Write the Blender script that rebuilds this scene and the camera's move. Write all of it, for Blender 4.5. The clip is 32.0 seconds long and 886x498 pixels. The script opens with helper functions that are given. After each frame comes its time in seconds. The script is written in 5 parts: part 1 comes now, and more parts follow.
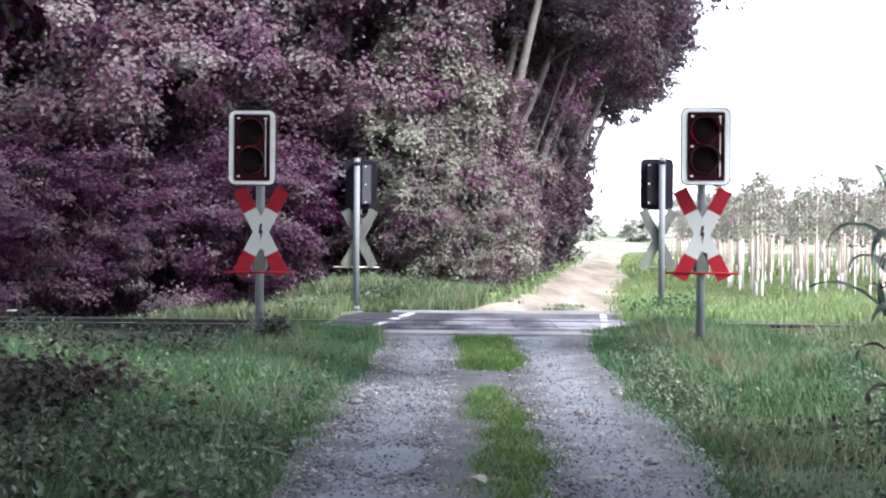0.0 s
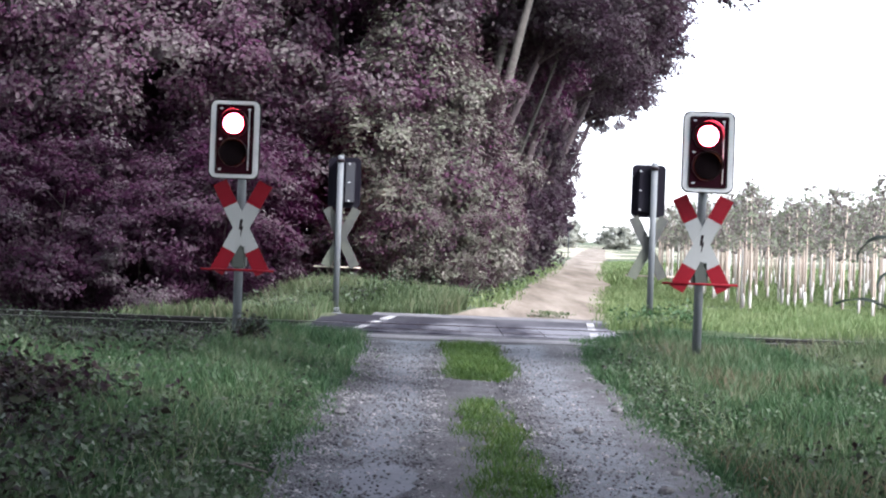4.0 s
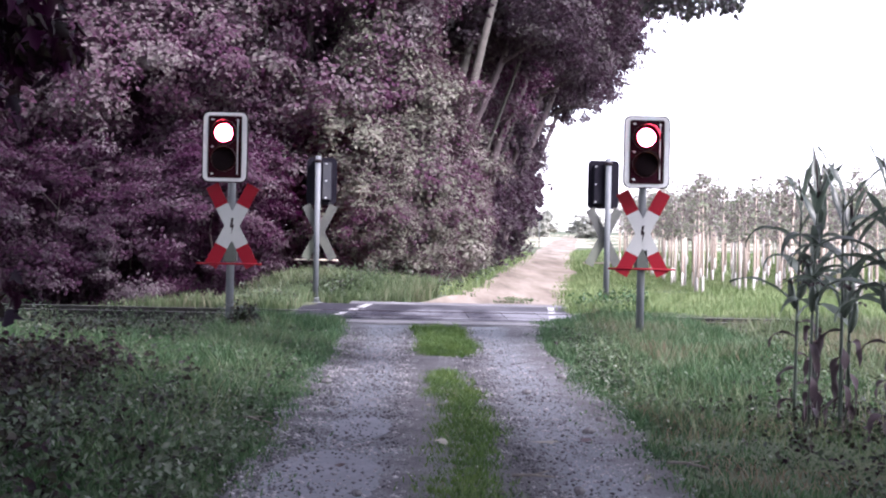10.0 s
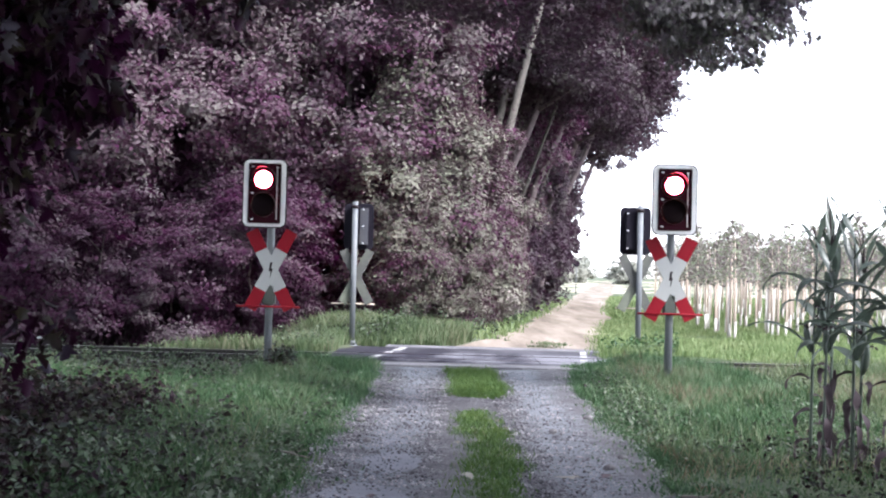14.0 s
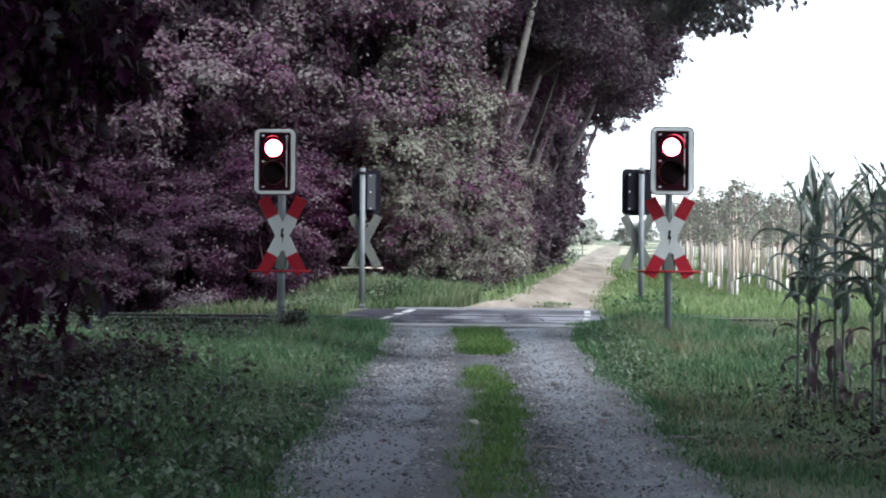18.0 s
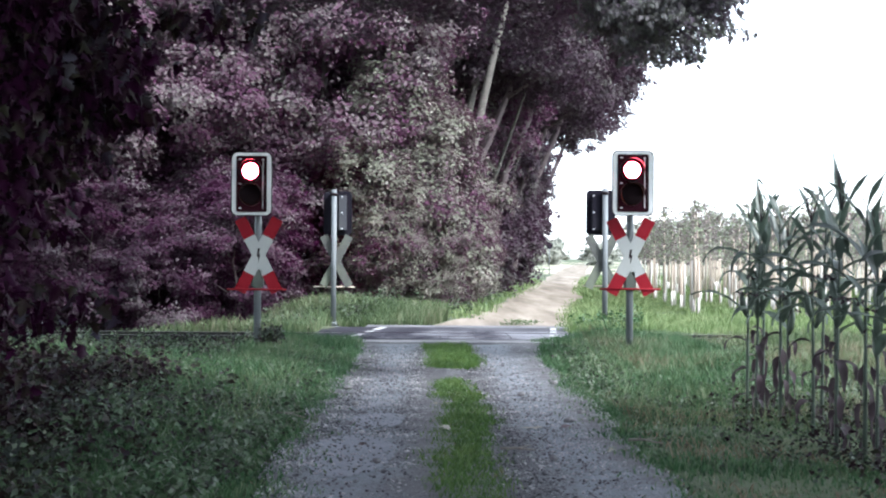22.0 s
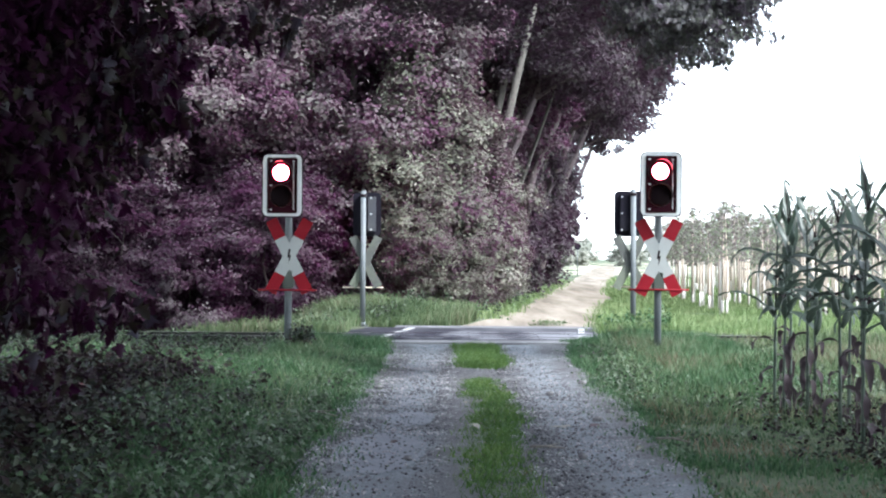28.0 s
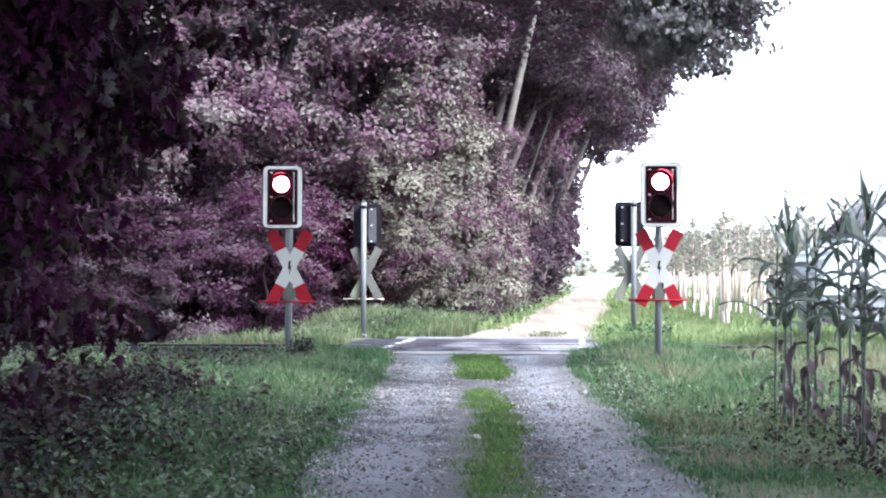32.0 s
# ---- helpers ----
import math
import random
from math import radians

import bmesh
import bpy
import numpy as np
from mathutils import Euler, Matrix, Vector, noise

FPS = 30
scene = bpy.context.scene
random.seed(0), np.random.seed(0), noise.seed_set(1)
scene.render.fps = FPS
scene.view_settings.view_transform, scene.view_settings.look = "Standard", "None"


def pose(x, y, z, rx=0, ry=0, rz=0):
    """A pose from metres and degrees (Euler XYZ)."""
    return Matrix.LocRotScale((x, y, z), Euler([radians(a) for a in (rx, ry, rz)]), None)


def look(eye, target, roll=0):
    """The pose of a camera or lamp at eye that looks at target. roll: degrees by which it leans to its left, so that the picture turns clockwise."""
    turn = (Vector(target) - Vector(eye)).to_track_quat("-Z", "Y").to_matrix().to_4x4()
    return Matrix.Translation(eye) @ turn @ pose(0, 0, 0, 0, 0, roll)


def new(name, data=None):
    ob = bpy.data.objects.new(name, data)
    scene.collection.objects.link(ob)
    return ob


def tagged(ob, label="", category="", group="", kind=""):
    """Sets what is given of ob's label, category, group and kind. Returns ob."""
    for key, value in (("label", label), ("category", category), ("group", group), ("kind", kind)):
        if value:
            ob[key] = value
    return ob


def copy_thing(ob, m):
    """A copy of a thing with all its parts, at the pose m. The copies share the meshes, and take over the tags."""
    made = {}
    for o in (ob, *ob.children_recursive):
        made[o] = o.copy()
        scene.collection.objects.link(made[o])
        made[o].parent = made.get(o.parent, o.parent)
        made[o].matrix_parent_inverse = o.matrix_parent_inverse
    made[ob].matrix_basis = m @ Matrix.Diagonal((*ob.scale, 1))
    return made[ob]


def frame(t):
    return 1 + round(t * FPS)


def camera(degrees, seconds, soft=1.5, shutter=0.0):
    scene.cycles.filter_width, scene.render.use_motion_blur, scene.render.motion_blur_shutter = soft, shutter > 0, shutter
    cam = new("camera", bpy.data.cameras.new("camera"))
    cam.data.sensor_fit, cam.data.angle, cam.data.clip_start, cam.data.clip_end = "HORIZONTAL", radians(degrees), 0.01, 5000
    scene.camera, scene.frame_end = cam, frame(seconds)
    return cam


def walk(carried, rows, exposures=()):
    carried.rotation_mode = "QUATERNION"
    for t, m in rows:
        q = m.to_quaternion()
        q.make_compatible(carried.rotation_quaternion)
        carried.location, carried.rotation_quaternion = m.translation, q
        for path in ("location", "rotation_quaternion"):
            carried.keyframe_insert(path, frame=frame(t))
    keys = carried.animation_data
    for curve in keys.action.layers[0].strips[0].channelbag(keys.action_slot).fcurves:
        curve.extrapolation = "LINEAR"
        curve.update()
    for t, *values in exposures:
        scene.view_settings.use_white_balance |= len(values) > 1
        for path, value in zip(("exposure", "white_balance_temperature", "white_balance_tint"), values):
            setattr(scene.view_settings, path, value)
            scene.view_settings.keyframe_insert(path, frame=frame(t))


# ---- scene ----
cam = camera(32.8, 32.0, soft=2.1)
PATH = [
    (0, (0.179, -0.062, 1.292), (0.146, 1.937, 1.291), 0.5),
    (0.5, (0.167, 0.315, 1.285), (0.053, 2.312, 1.284), 0.8),
    (1, (0.154, 0.853, 1.306), (0.094, 2.852, 1.292), 1.6),
    (1.5, (0.047, 1.25, 1.307), (0.087, 3.249, 1.312), 0.7),
    (2, (0.047, 1.309, 1.304), (0.064, 3.309, 1.324), 1.6),
    (2.5, (0.024, 1.287, 1.3), (0.038, 3.287, 1.293), 2.0),
    (3, (0.006, 1.265, 1.306), (0.038, 3.265, 1.302), 1.9),
    (3.5, (0.017, 1.007, 1.292), (0.016, 3.007, 1.298), 2.2),
    (5.5, (0.032, 0.044, 1.296), (0.047, 2.044, 1.28), 1.7),
    (6, (0.042, -0.204, 1.308), (0.074, 1.796, 1.327), 1.2),
    (6.5, (0.015, -0.518, 1.31), (0.032, 1.482, 1.293), 0.7),
    (7, (0.066, -0.734, 1.308), (0.074, 1.266, 1.304), 1.0),
    (7.5, (0.116, -0.851, 1.315), (0.114, 1.149, 1.317), 1.0),
    (8, (0.123, -0.883, 1.303), (0.082, 1.117, 1.302), 0.5),
    (8.5, (0.123, -0.905, 1.299), (0.106, 1.095, 1.3), 0.6),
    (9, (0.141, -1.006, 1.304), (0.13, 0.994, 1.307), 1.2),
    (9.5, (0.111, -1.208, 1.262), (0.115, 0.791, 1.279), 0.6),
    (10, (0.083, -1.436, 1.307), (0.116, 0.563, 1.299), 1.2),
    (10.5, (0.131, -1.657, 1.294), (0.142, 0.343, 1.315), 0.9),
    (11, (0.174, -1.765, 1.283), (0.185, 0.235, 1.33), 0.4),
    (11.5, (0.17, -1.804, 1.282), (0.181, 0.195, 1.347), 0.5),
    (12, (0.149, -1.834, 1.29), (0.149, 0.165, 1.354), 0.6),
    (12.5, (0.144, -1.844, 1.29), (0.126, 0.155, 1.343), 0.8),
    (13, (0.143, -1.874, 1.289), (0.09, 0.124, 1.344), 1.0),
    (13.5, (0.149, -1.874, 1.286), (0.119, 0.125, 1.34), 1.2),
    (14, (0.147, -1.964, 1.297), (0.128, 0.036, 1.348), 1.5),
    (14.5, (0.076, -2.098, 1.291), (0.072, -0.099, 1.356), 0.3),
    (15, (0.038, -2.221, 1.304), (0.07, -0.222, 1.335), 0.4),
    (15.5, (0.092, -2.434, 1.281), (0.118, -0.434, 1.313), 1.7),
    (17.5, (0.178, -2.629, 1.262), (0.155, -0.629, 1.287), 0.8),
    (18, (0.176, -2.647, 1.262), (0.148, -0.647, 1.266), 0.5),
    (18.5, (0.179, -2.625, 1.253), (0.16, -0.625, 1.253), 0.8),
    (19, (0.171, -2.614, 1.261), (0.151, -0.615, 1.266), 0.7),
    (19.5, (0.167, -2.625, 1.263), (0.147, -0.625, 1.292), 0.8),
    (20, (0.167, -2.698, 1.264), (0.153, -0.698, 1.295), 0.9),
    (20.5, (0.147, -2.821, 1.261), (0.147, -0.821, 1.302), 0.2),
    (21, (0.104, -3.076, 1.246), (0.126, -1.076, 1.228), -0.1),
    (21.5, (0.1, -3.297, 1.261), (0.108, -1.297, 1.304), 1.2),
    (22, (0.142, -3.49, 1.242), (0.157, -1.49, 1.273), 0.4),
    (22.5, (0.152, -3.572, 1.245), (0.149, -1.572, 1.276), 0.2),
    (23, (0.167, -3.61, 1.243), (0.164, -1.611, 1.284), 1.1),
    (23.5, (0.154, -3.63, 1.253), (0.144, -1.63, 1.297), 1.0),
    (24, (0.135, -3.656, 1.25), (0.11, -1.656, 1.291), 0.7),
    (24.5, (0.128, -3.665, 1.247), (0.084, -1.666, 1.283), 0.6),
    (25, (0.131, -3.65, 1.242), (0.099, -1.651, 1.276), 0.5),
    (25.5, (0.136, -3.651, 1.236), (0.111, -1.651, 1.266), 0.5),
    (27.5, (0.126, -3.634, 1.229), (0.103, -1.634, 1.246), 0.4),
    (28, (0.124, -3.648, 1.239), (0.102, -1.648, 1.271), 0.4),
    (28.5, (0.124, -3.651, 1.239), (0.094, -1.651, 1.293), 0.6),
    (29, (0.127, -3.654, 1.236), (0.104, -1.655, 1.297), 0.7),
    (29.5, (0.123, -3.64, 1.228), (0.107, -1.64, 1.278), 0.4),
    (30, (0.124, -3.64, 1.235), (0.102, -1.64, 1.281), 0.3),
    (30.5, (0.129, -3.641, 1.232), (0.107, -1.641, 1.278), 0.2),
    (31, (0.134, -3.655, 1.238), (0.114, -1.655, 1.286), 0.4),
    (31.5, (0.13, -3.657, 1.232), (0.11, -1.657, 1.282), 0.3),
    (32, (0.129, -3.655, 1.235), (0.106, -1.656, 1.282), 0.2),
]
EXPOSURES = [(t, stops, 6000 - 180 * (t > 16), tint) for t, stops, tint in ((0.0, 2.55, 14), (1.5, 2.5, 14), (3.0, 2.1, 14), (6.0, 2.2, 20), (9.0, 2.33, 28), (13.0, 2.27, 20), (14.5, 2.42, 14), (17.5, 1.72, 8), (19.0, 2.1, 6), (21.0, 2.3, 8), (25.0, 2.3, 4), (28.0, 2.4, 6), (30.0, 2.65, 8), (32.0, 2.95, 14))]
walk(cam, [(t, look(eye, target, roll)) for t, eye, target, roll in PATH], EXPOSURES)

# ---- world and sun ----
SUN_WAY = Vector((0.55, -0.45, 0.70)).normalized()      # towards the sun
world = bpy.data.worlds.new("world")
scene.world = world
world.use_nodes = True
wt = world.node_tree
wt.nodes.clear()
w_out = wt.nodes.new("ShaderNodeOutputWorld")
w_bg = wt.nodes.new("ShaderNodeBackground")
w_hsv = wt.nodes.new("ShaderNodeHueSaturation")
w_sky = wt.nodes.new("ShaderNodeTexSky")
w_sky.sky_type = "NISHITA"
w_sky.sun_disc = False
w_sky.sun_elevation = math.asin(SUN_WAY.z)
w_sky.sun_rotation = math.atan2(SUN_WAY.x, SUN_WAY.y)
w_sky.air_density = 1.0
w_sky.dust_density = 1.2
w_hsv.inputs["Saturation"].default_value = 0.25
w_bg.inputs["Strength"].default_value = 0.15
wt.links.new(w_sky.outputs["Color"], w_hsv.inputs["Color"])
wt.links.new(w_hsv.outputs["Color"], w_bg.inputs["Color"])
wt.links.new(w_bg.outputs["Background"], w_out.inputs["Surface"])
sun_data = bpy.data.lights.new("sun", "SUN")
sun_data.energy = 2.3
sun_data.angle = radians(14)
sun_data.color = (1.0, 0.96, 0.90)
sun = new("sun", sun_data)
sun.matrix_world = Matrix.Translation((40, -30, 60)) @ SUN_WAY.to_track_quat("Z", "Y").to_matrix().to_4x4()


# ---- materials ----
def material(name):
    m = bpy.data.materials.new(name)
    m.use_nodes = True
    nt = m.node_tree
    return m, nt, nt.nodes["Principled BSDF"]


def node(nt, kind, **inputs):
    n = nt.nodes.new(kind)
    for k, v in inputs.items():
        n.inputs[k.replace("_", " ")].default_value = v
    return n


def noise_node(nt, scale, detail=4.0, rough=0.6, stretch=None):
    coord = nt.nodes.new("ShaderNodeTexCoord")
    n = node(nt, "ShaderNodeTexNoise", Scale=scale, Detail=detail, Roughness=rough)
    if stretch:
        mapping = node(nt, "ShaderNodeMapping", Scale=stretch)
        nt.links.new(coord.outputs["Object"], mapping.inputs["Vector"])
        nt.links.new(mapping.outputs["Vector"], n.inputs["Vector"])
    else:
        nt.links.new(coord.outputs["Object"], n.inputs["Vector"])
    return n


def ramp(nt, source, stops):
    r = nt.nodes.new("ShaderNodeValToRGB")
    while len(r.color_ramp.elements) < len(stops):
        r.color_ramp.elements.new(0.5)
    for e, (p, c) in zip(r.color_ramp.elements, stops):
        e.position = p
        e.color = (*c, 1)
    nt.links.new(source, r.inputs["Fac"])
    return r


def bump(nt, bsdf, source, strength, distance):
    b = node(nt, "ShaderNodeBump", Strength=strength, Distance=distance)
    nt.links.new(source, b.inputs["Height"])
    nt.links.new(b.outputs["Normal"], bsdf.inputs["Normal"])
    return b


def mix(nt, fac, a, b, mode="MIX"):
    m = nt.nodes.new("ShaderNodeMix")
    m.data_type = "RGBA"
    m.blend_type = mode
    for sock, v in ((m.inputs[0], fac), (m.inputs[6], a), (m.inputs[7], b)):
        if isinstance(v, (int, float)):
            sock.default_value = v
        elif isinstance(v, tuple):
            sock.default_value = (*v, 1)
        else:
            nt.links.new(v, sock)
    return m.outputs[2]


def plain(name, color, rough=0.5, metal=0.0, grain=0.08, scale=30.0, bumps=0.1, dirt=(0.1, 0.09, 0.08), dirty=0.25):
    """A painted or metal surface with fine grain and patches of grime."""
    m, nt, b = material(name)
    fine, wide = noise_node(nt, scale, 5), noise_node(nt, scale * 0.09, 3)
    dark = tuple(c * (1 - grain) for c in color)
    base = ramp(nt, fine.outputs["Fac"], [(0.3, dark), (0.7, color)])
    spots = ramp(nt, wide.outputs["Fac"], [(0.48, (0, 0, 0)), (0.75, (dirty,) * 3)])
    nt.links.new(mix(nt, spots.outputs["Color"], base.outputs["Color"], dirt), b.inputs["Base Color"])
    b.inputs["Roughness"].default_value = rough
    b.inputs["Metallic"].default_value = metal
    if bumps:
        bump(nt, b, fine.outputs["Fac"], bumps, 0.004)
    return m


def leaf_material(name, colors, through_leaf=0.35, rough=0.7, gloss=0.1, patch=0.6, inner=None, vary=1.0):
    """Leaves: colour varies from leaf to leaf and in larger patches; light passes through."""
    m, nt, b = material(name)
    geo = nt.nodes.new("ShaderNodeNewGeometry")
    n = len(colors)
    stops = [(i / max(1, n - 1), c) for i, c in enumerate(colors)]
    wide = noise_node(nt, patch, 3)
    add = node(nt, "ShaderNodeMath")
    add.operation = "ADD"
    half = node(nt, "ShaderNodeMath")
    half.operation = "MULTIPLY_ADD"
    half.inputs[1].default_value = 2.3
    half.inputs[2].default_value = -1.15
    nt.links.new(wide.outputs["Fac"], half.inputs[0])
    soft = node(nt, "ShaderNodeMath")
    soft.operation = "MULTIPLY_ADD"
    soft.inputs[1].default_value = vary
    soft.inputs[2].default_value = 0.5 - vary / 2
    nt.links.new(geo.outputs["Random Per Island"], soft.inputs[0])
    nt.links.new(soft.outputs[0], add.inputs[0])
    nt.links.new(half.outputs[0], add.inputs[1])
    col = ramp(nt, add.outputs[0], stops)
    nt.links.new(col.outputs["Color"], b.inputs["Base Color"])
    b.inputs["Roughness"].default_value = rough
    b.inputs["Specular IOR Level"].default_value = gloss
    t = nt.nodes.new("ShaderNodeBsdfTranslucent")
    if inner:
        t.inputs["Color"].default_value = (*inner, 1)
    else:
        nt.links.new(col.outputs["Color"], t.inputs["Color"])
    mx = nt.nodes.new("ShaderNodeMixShader")
    mx.inputs[0].default_value = through_leaf
    nt.links.new(b.outputs[0], mx.inputs[1])
    nt.links.new(t.outputs[0], mx.inputs[2])
    nt.links.new(mx.outputs[0], nt.nodes["Material Output"].inputs["Surface"])
    return m


def ground_material(name, stops, scale, fine_scale, rough=0.95, depth=0.03, low=0.45, high=1.25, stretch=None, gloss=0.5):
    m, nt, b = material(name)
    wide, fine = noise_node(nt, scale, 5, stretch=stretch), noise_node(nt, fine_scale, 6, 0.7)
    b.inputs["Specular IOR Level"].default_value = gloss
    a = ramp(nt, wide.outputs["Fac"], stops)
    f = ramp(nt, fine.outputs["Fac"], [(0.3, (low,) * 3), (0.7, (high,) * 3)])
    nt.links.new(mix(nt, 1.0, a.outputs["Color"], f.outputs["Color"], "MULTIPLY"), b.inputs["Base Color"])
    b.inputs["Roughness"].default_value = rough
    bump(nt, b, fine.outputs["Fac"], min(0.8, 40 * depth), depth)
    return m


def lane_material(name, track, verge, middle, half, gloss=0.4):
    """Gravel: pale compacted wheel tracks, darker loose grit with soil between and beside them."""
    m, nt, b = material(name)
    coord = nt.nodes.new("ShaderNodeTexCoord")
    split = nt.nodes.new("ShaderNodeSeparateXYZ")
    nt.links.new(coord.outputs["Object"], split.inputs[0])
    wob = noise_node(nt, 1.6, 4, stretch=(1.0, 0.45, 1.0))

    def calc(op, a, c):
        n = nt.nodes.new("ShaderNodeMath")
        n.operation = op
        for sock, v in zip(n.inputs, (a, c)):
            if isinstance(v, (int, float)):
                sock.default_value = v
            else:
                nt.links.new(v, sock)
        return n.outputs[0]

    off = calc("ABSOLUTE", calc("SUBTRACT", calc("ABSOLUTE", calc("SUBTRACT", split.outputs[0], middle), 0), half), 0)
    edge = calc("ADD", off, calc("MULTIPLY", calc("SUBTRACT", wob.outputs["Fac"], 0.5), 0.75))
    where = ramp(nt, edge, [(0.10, (0, 0, 0)), (0.40, (1, 1, 1))])
    wide, fine, grit = noise_node(nt, 2.2, 5), noise_node(nt, 30, 6, 0.7), noise_node(nt, 75, 3, 0.6)
    a = ramp(nt, wide.outputs["Fac"], [(0.32, tuple(c * 0.72 for c in track)), (0.55, track), (0.72, tuple(c * 1.2 for c in track))])
    v = ramp(nt, wide.outputs["Fac"], [(0.36, tuple(c * 0.5 for c in verge)), (0.6, verge), (0.75, tuple(c * 1.35 for c in verge))])
    base = mix(nt, where.outputs["Color"], a.outputs["Color"], v.outputs["Color"])
    f = ramp(nt, fine.outputs["Fac"], [(0.32, (0.55,) * 3), (0.5, (0.95,) * 3), (0.68, (1.3,) * 3)])
    g = ramp(nt, grit.outputs["Fac"], [(0.35, (0.72,) * 3), (0.65, (1.2,) * 3)])
    base = mix(nt, 1.0, base, f.outputs["Color"], "MULTIPLY")
    nt.links.new(mix(nt, 1.0, base, g.outputs["Color"], "MULTIPLY"), b.inputs["Base Color"])
    b.inputs["Roughness"].default_value = 0.8
    b.inputs["Specular IOR Level"].default_value = gloss
    bump(nt, b, fine.outputs["Fac"], 0.8, 0.02)
    return m


def crossing_material(name, dark, dust):
    """Dark rubber and asphalt with pale dust carried on in streaks along the wheel tracks."""
    m, nt, b = material(name)
    streak, fine = noise_node(nt, 1.5, 5, 0.65, stretch=(1.0, 0.22, 1.0)), noise_node(nt, 34, 5)
    coord = nt.nodes.new("ShaderNodeTexCoord")
    split = nt.nodes.new("ShaderNodeSeparateXYZ")
    nt.links.new(coord.outputs["Object"], split.inputs[0])
    side = nt.nodes.new("ShaderNodeMapRange")
    side.inputs[1].default_value, side.inputs[2].default_value = -1.2, 1.6
    side.inputs[3].default_value, side.inputs[4].default_value = -0.10, 0.12
    nt.links.new(split.outputs[0], side.inputs[0])
    total = nt.nodes.new("ShaderNodeMath")
    total.operation = "ADD"
    nt.links.new(streak.outputs["Fac"], total.inputs[0])
    nt.links.new(side.outputs[0], total.inputs[1])
    spread = ramp(nt, total.outputs[0], [(0.40, (0, 0, 0)), (0.66, (0.9,) * 3)])
    base = mix(nt, spread.outputs["Color"], dark, dust)
    f = ramp(nt, fine.outputs["Fac"], [(0.3, (0.7,) * 3), (0.7, (1.2,) * 3)])
    nt.links.new(mix(nt, 1.0, base, f.outputs["Color"], "MULTIPLY"), b.inputs["Base Color"])
    b.inputs["Roughness"].default_value = 0.85
    b.inputs["Specular IOR Level"].default_value = 0.12
    bump(nt, b, fine.outputs["Fac"], 0.3, 0.004)
    return m


MAT_GROUND = ground_material("grass_soil", [(0.35, (0.03, 0.05, 0.02)), (0.6, (0.06, 0.08, 0.032)), (0.75, (0.075, 0.065, 0.04))], 0.7, 14)
MAT_GRAVEL = lane_material("gravel", (0.124, 0.136, 0.154), (0.072, 0.073, 0.081), 0.38, 0.74)
MAT_FARROAD = ground_material("sandy_gravel", [(0.36, (0.12, 0.10, 0.08)), (0.52, (0.19, 0.163, 0.135)), (0.66, (0.25, 0.22, 0.185))], 0.9, 6, 0.95, 0.001, 0.85, 1.1, (1.6, 0.16, 1.0), 0.1)
MAT_FIELD = ground_material("stubble_field", [(0.35, (0.20, 0.19, 0.13)), (0.6, (0.30, 0.28, 0.20))], 0.08, 1.2, 0.95, 0.001, 0.85, 1.1)
MAT_ASPHALT = crossing_material("asphalt", (0.022, 0.021, 0.028), (0.075, 0.074, 0.085))
MAT_CONCRETE = ground_material("concrete_edge", [(0.4, (0.10, 0.10, 0.11)), (0.65, (0.18, 0.178, 0.185))], 1.5, 50, 0.85, 0.004, gloss=0.2)
MAT_WORN = crossing_material("worn_rubber_panel", (0.024, 0.023, 0.033), (0.16, 0.16, 0.18))
MAT_PATCH = ground_material("smooth_worn_patch", [(0.4, (0.110, 0.122, 0.141)), (0.65, (0.138, 0.152, 0.173))], 2.6, 24, 0.7, 0.008, 0.7, 1.15, gloss=0.35)
MAT_STONE = ground_material("stone", [(0.4, (0.07, 0.068, 0.072)), (0.65, (0.15, 0.145, 0.15))], 6, 40, 0.9, 0.004)
MAT_STONE_MIX = leaf_material("mixed_gravel_stones", [(0.028, 0.027, 0.032), (0.075, 0.075, 0.084), (0.13, 0.13, 0.142), (0.28, 0.27, 0.275)], 0.0, 0.7, 0.4, 2.0)
# Near black: the shade along the track is put into this colour
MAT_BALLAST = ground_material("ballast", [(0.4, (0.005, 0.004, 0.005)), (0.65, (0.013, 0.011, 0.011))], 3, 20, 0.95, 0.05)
MAT_PAINT = plain("road_paint", (0.38, 0.38, 0.38), 0.7, 0, 0.45, 40, 0.2, (0.12, 0.12, 0.13), 0.9)
# Rust darkened almost to black to hold the rails' shaded sides
MAT_RUST_SHADED = plain("shaded_rusty_steel", (0.005, 0.0035, 0.0035), 0.9, 0.0, 0.3, 20, 0.3, (0.008, 0.006, 0.005))
MAT_RAILTOP = plain("polished_rail", (0.22, 0.22, 0.22), 0.35, 1.0, 0.1, 20, 0.05)
MAT_WOODTIE = plain("sleeper", (0.035, 0.03, 0.027), 0.9, 0, 0.3, 20, 0.4)
MAT_WHITE = plain("white_sheet", (0.265, 0.275, 0.27), 0.45, 0, 0.05, 30, 0.05, (0.3, 0.3, 0.28), 0.3)
MAT_BORDER = plain("white_border", (0.50, 0.51, 0.515), 0.4, 0, 0.05, 30, 0.05, (0.38, 0.38, 0.36), 0.3)
MAT_RED = plain("red_sheet", (0.17, 0.003, 0.010), 0.6, 0, 0.1, 30, 0.05, (0.15, 0.012, 0.016), 0.3)
MAT_RED.node_tree.nodes["Principled BSDF"].inputs["Specular IOR Level"].default_value = 0.15
MAT_SIGNBACK = plain("grey_sign_back", (0.05, 0.052, 0.048), 0.7, 0.1, 0.1, 20, 0.1, (0.14, 0.16, 0.11), 0.5)
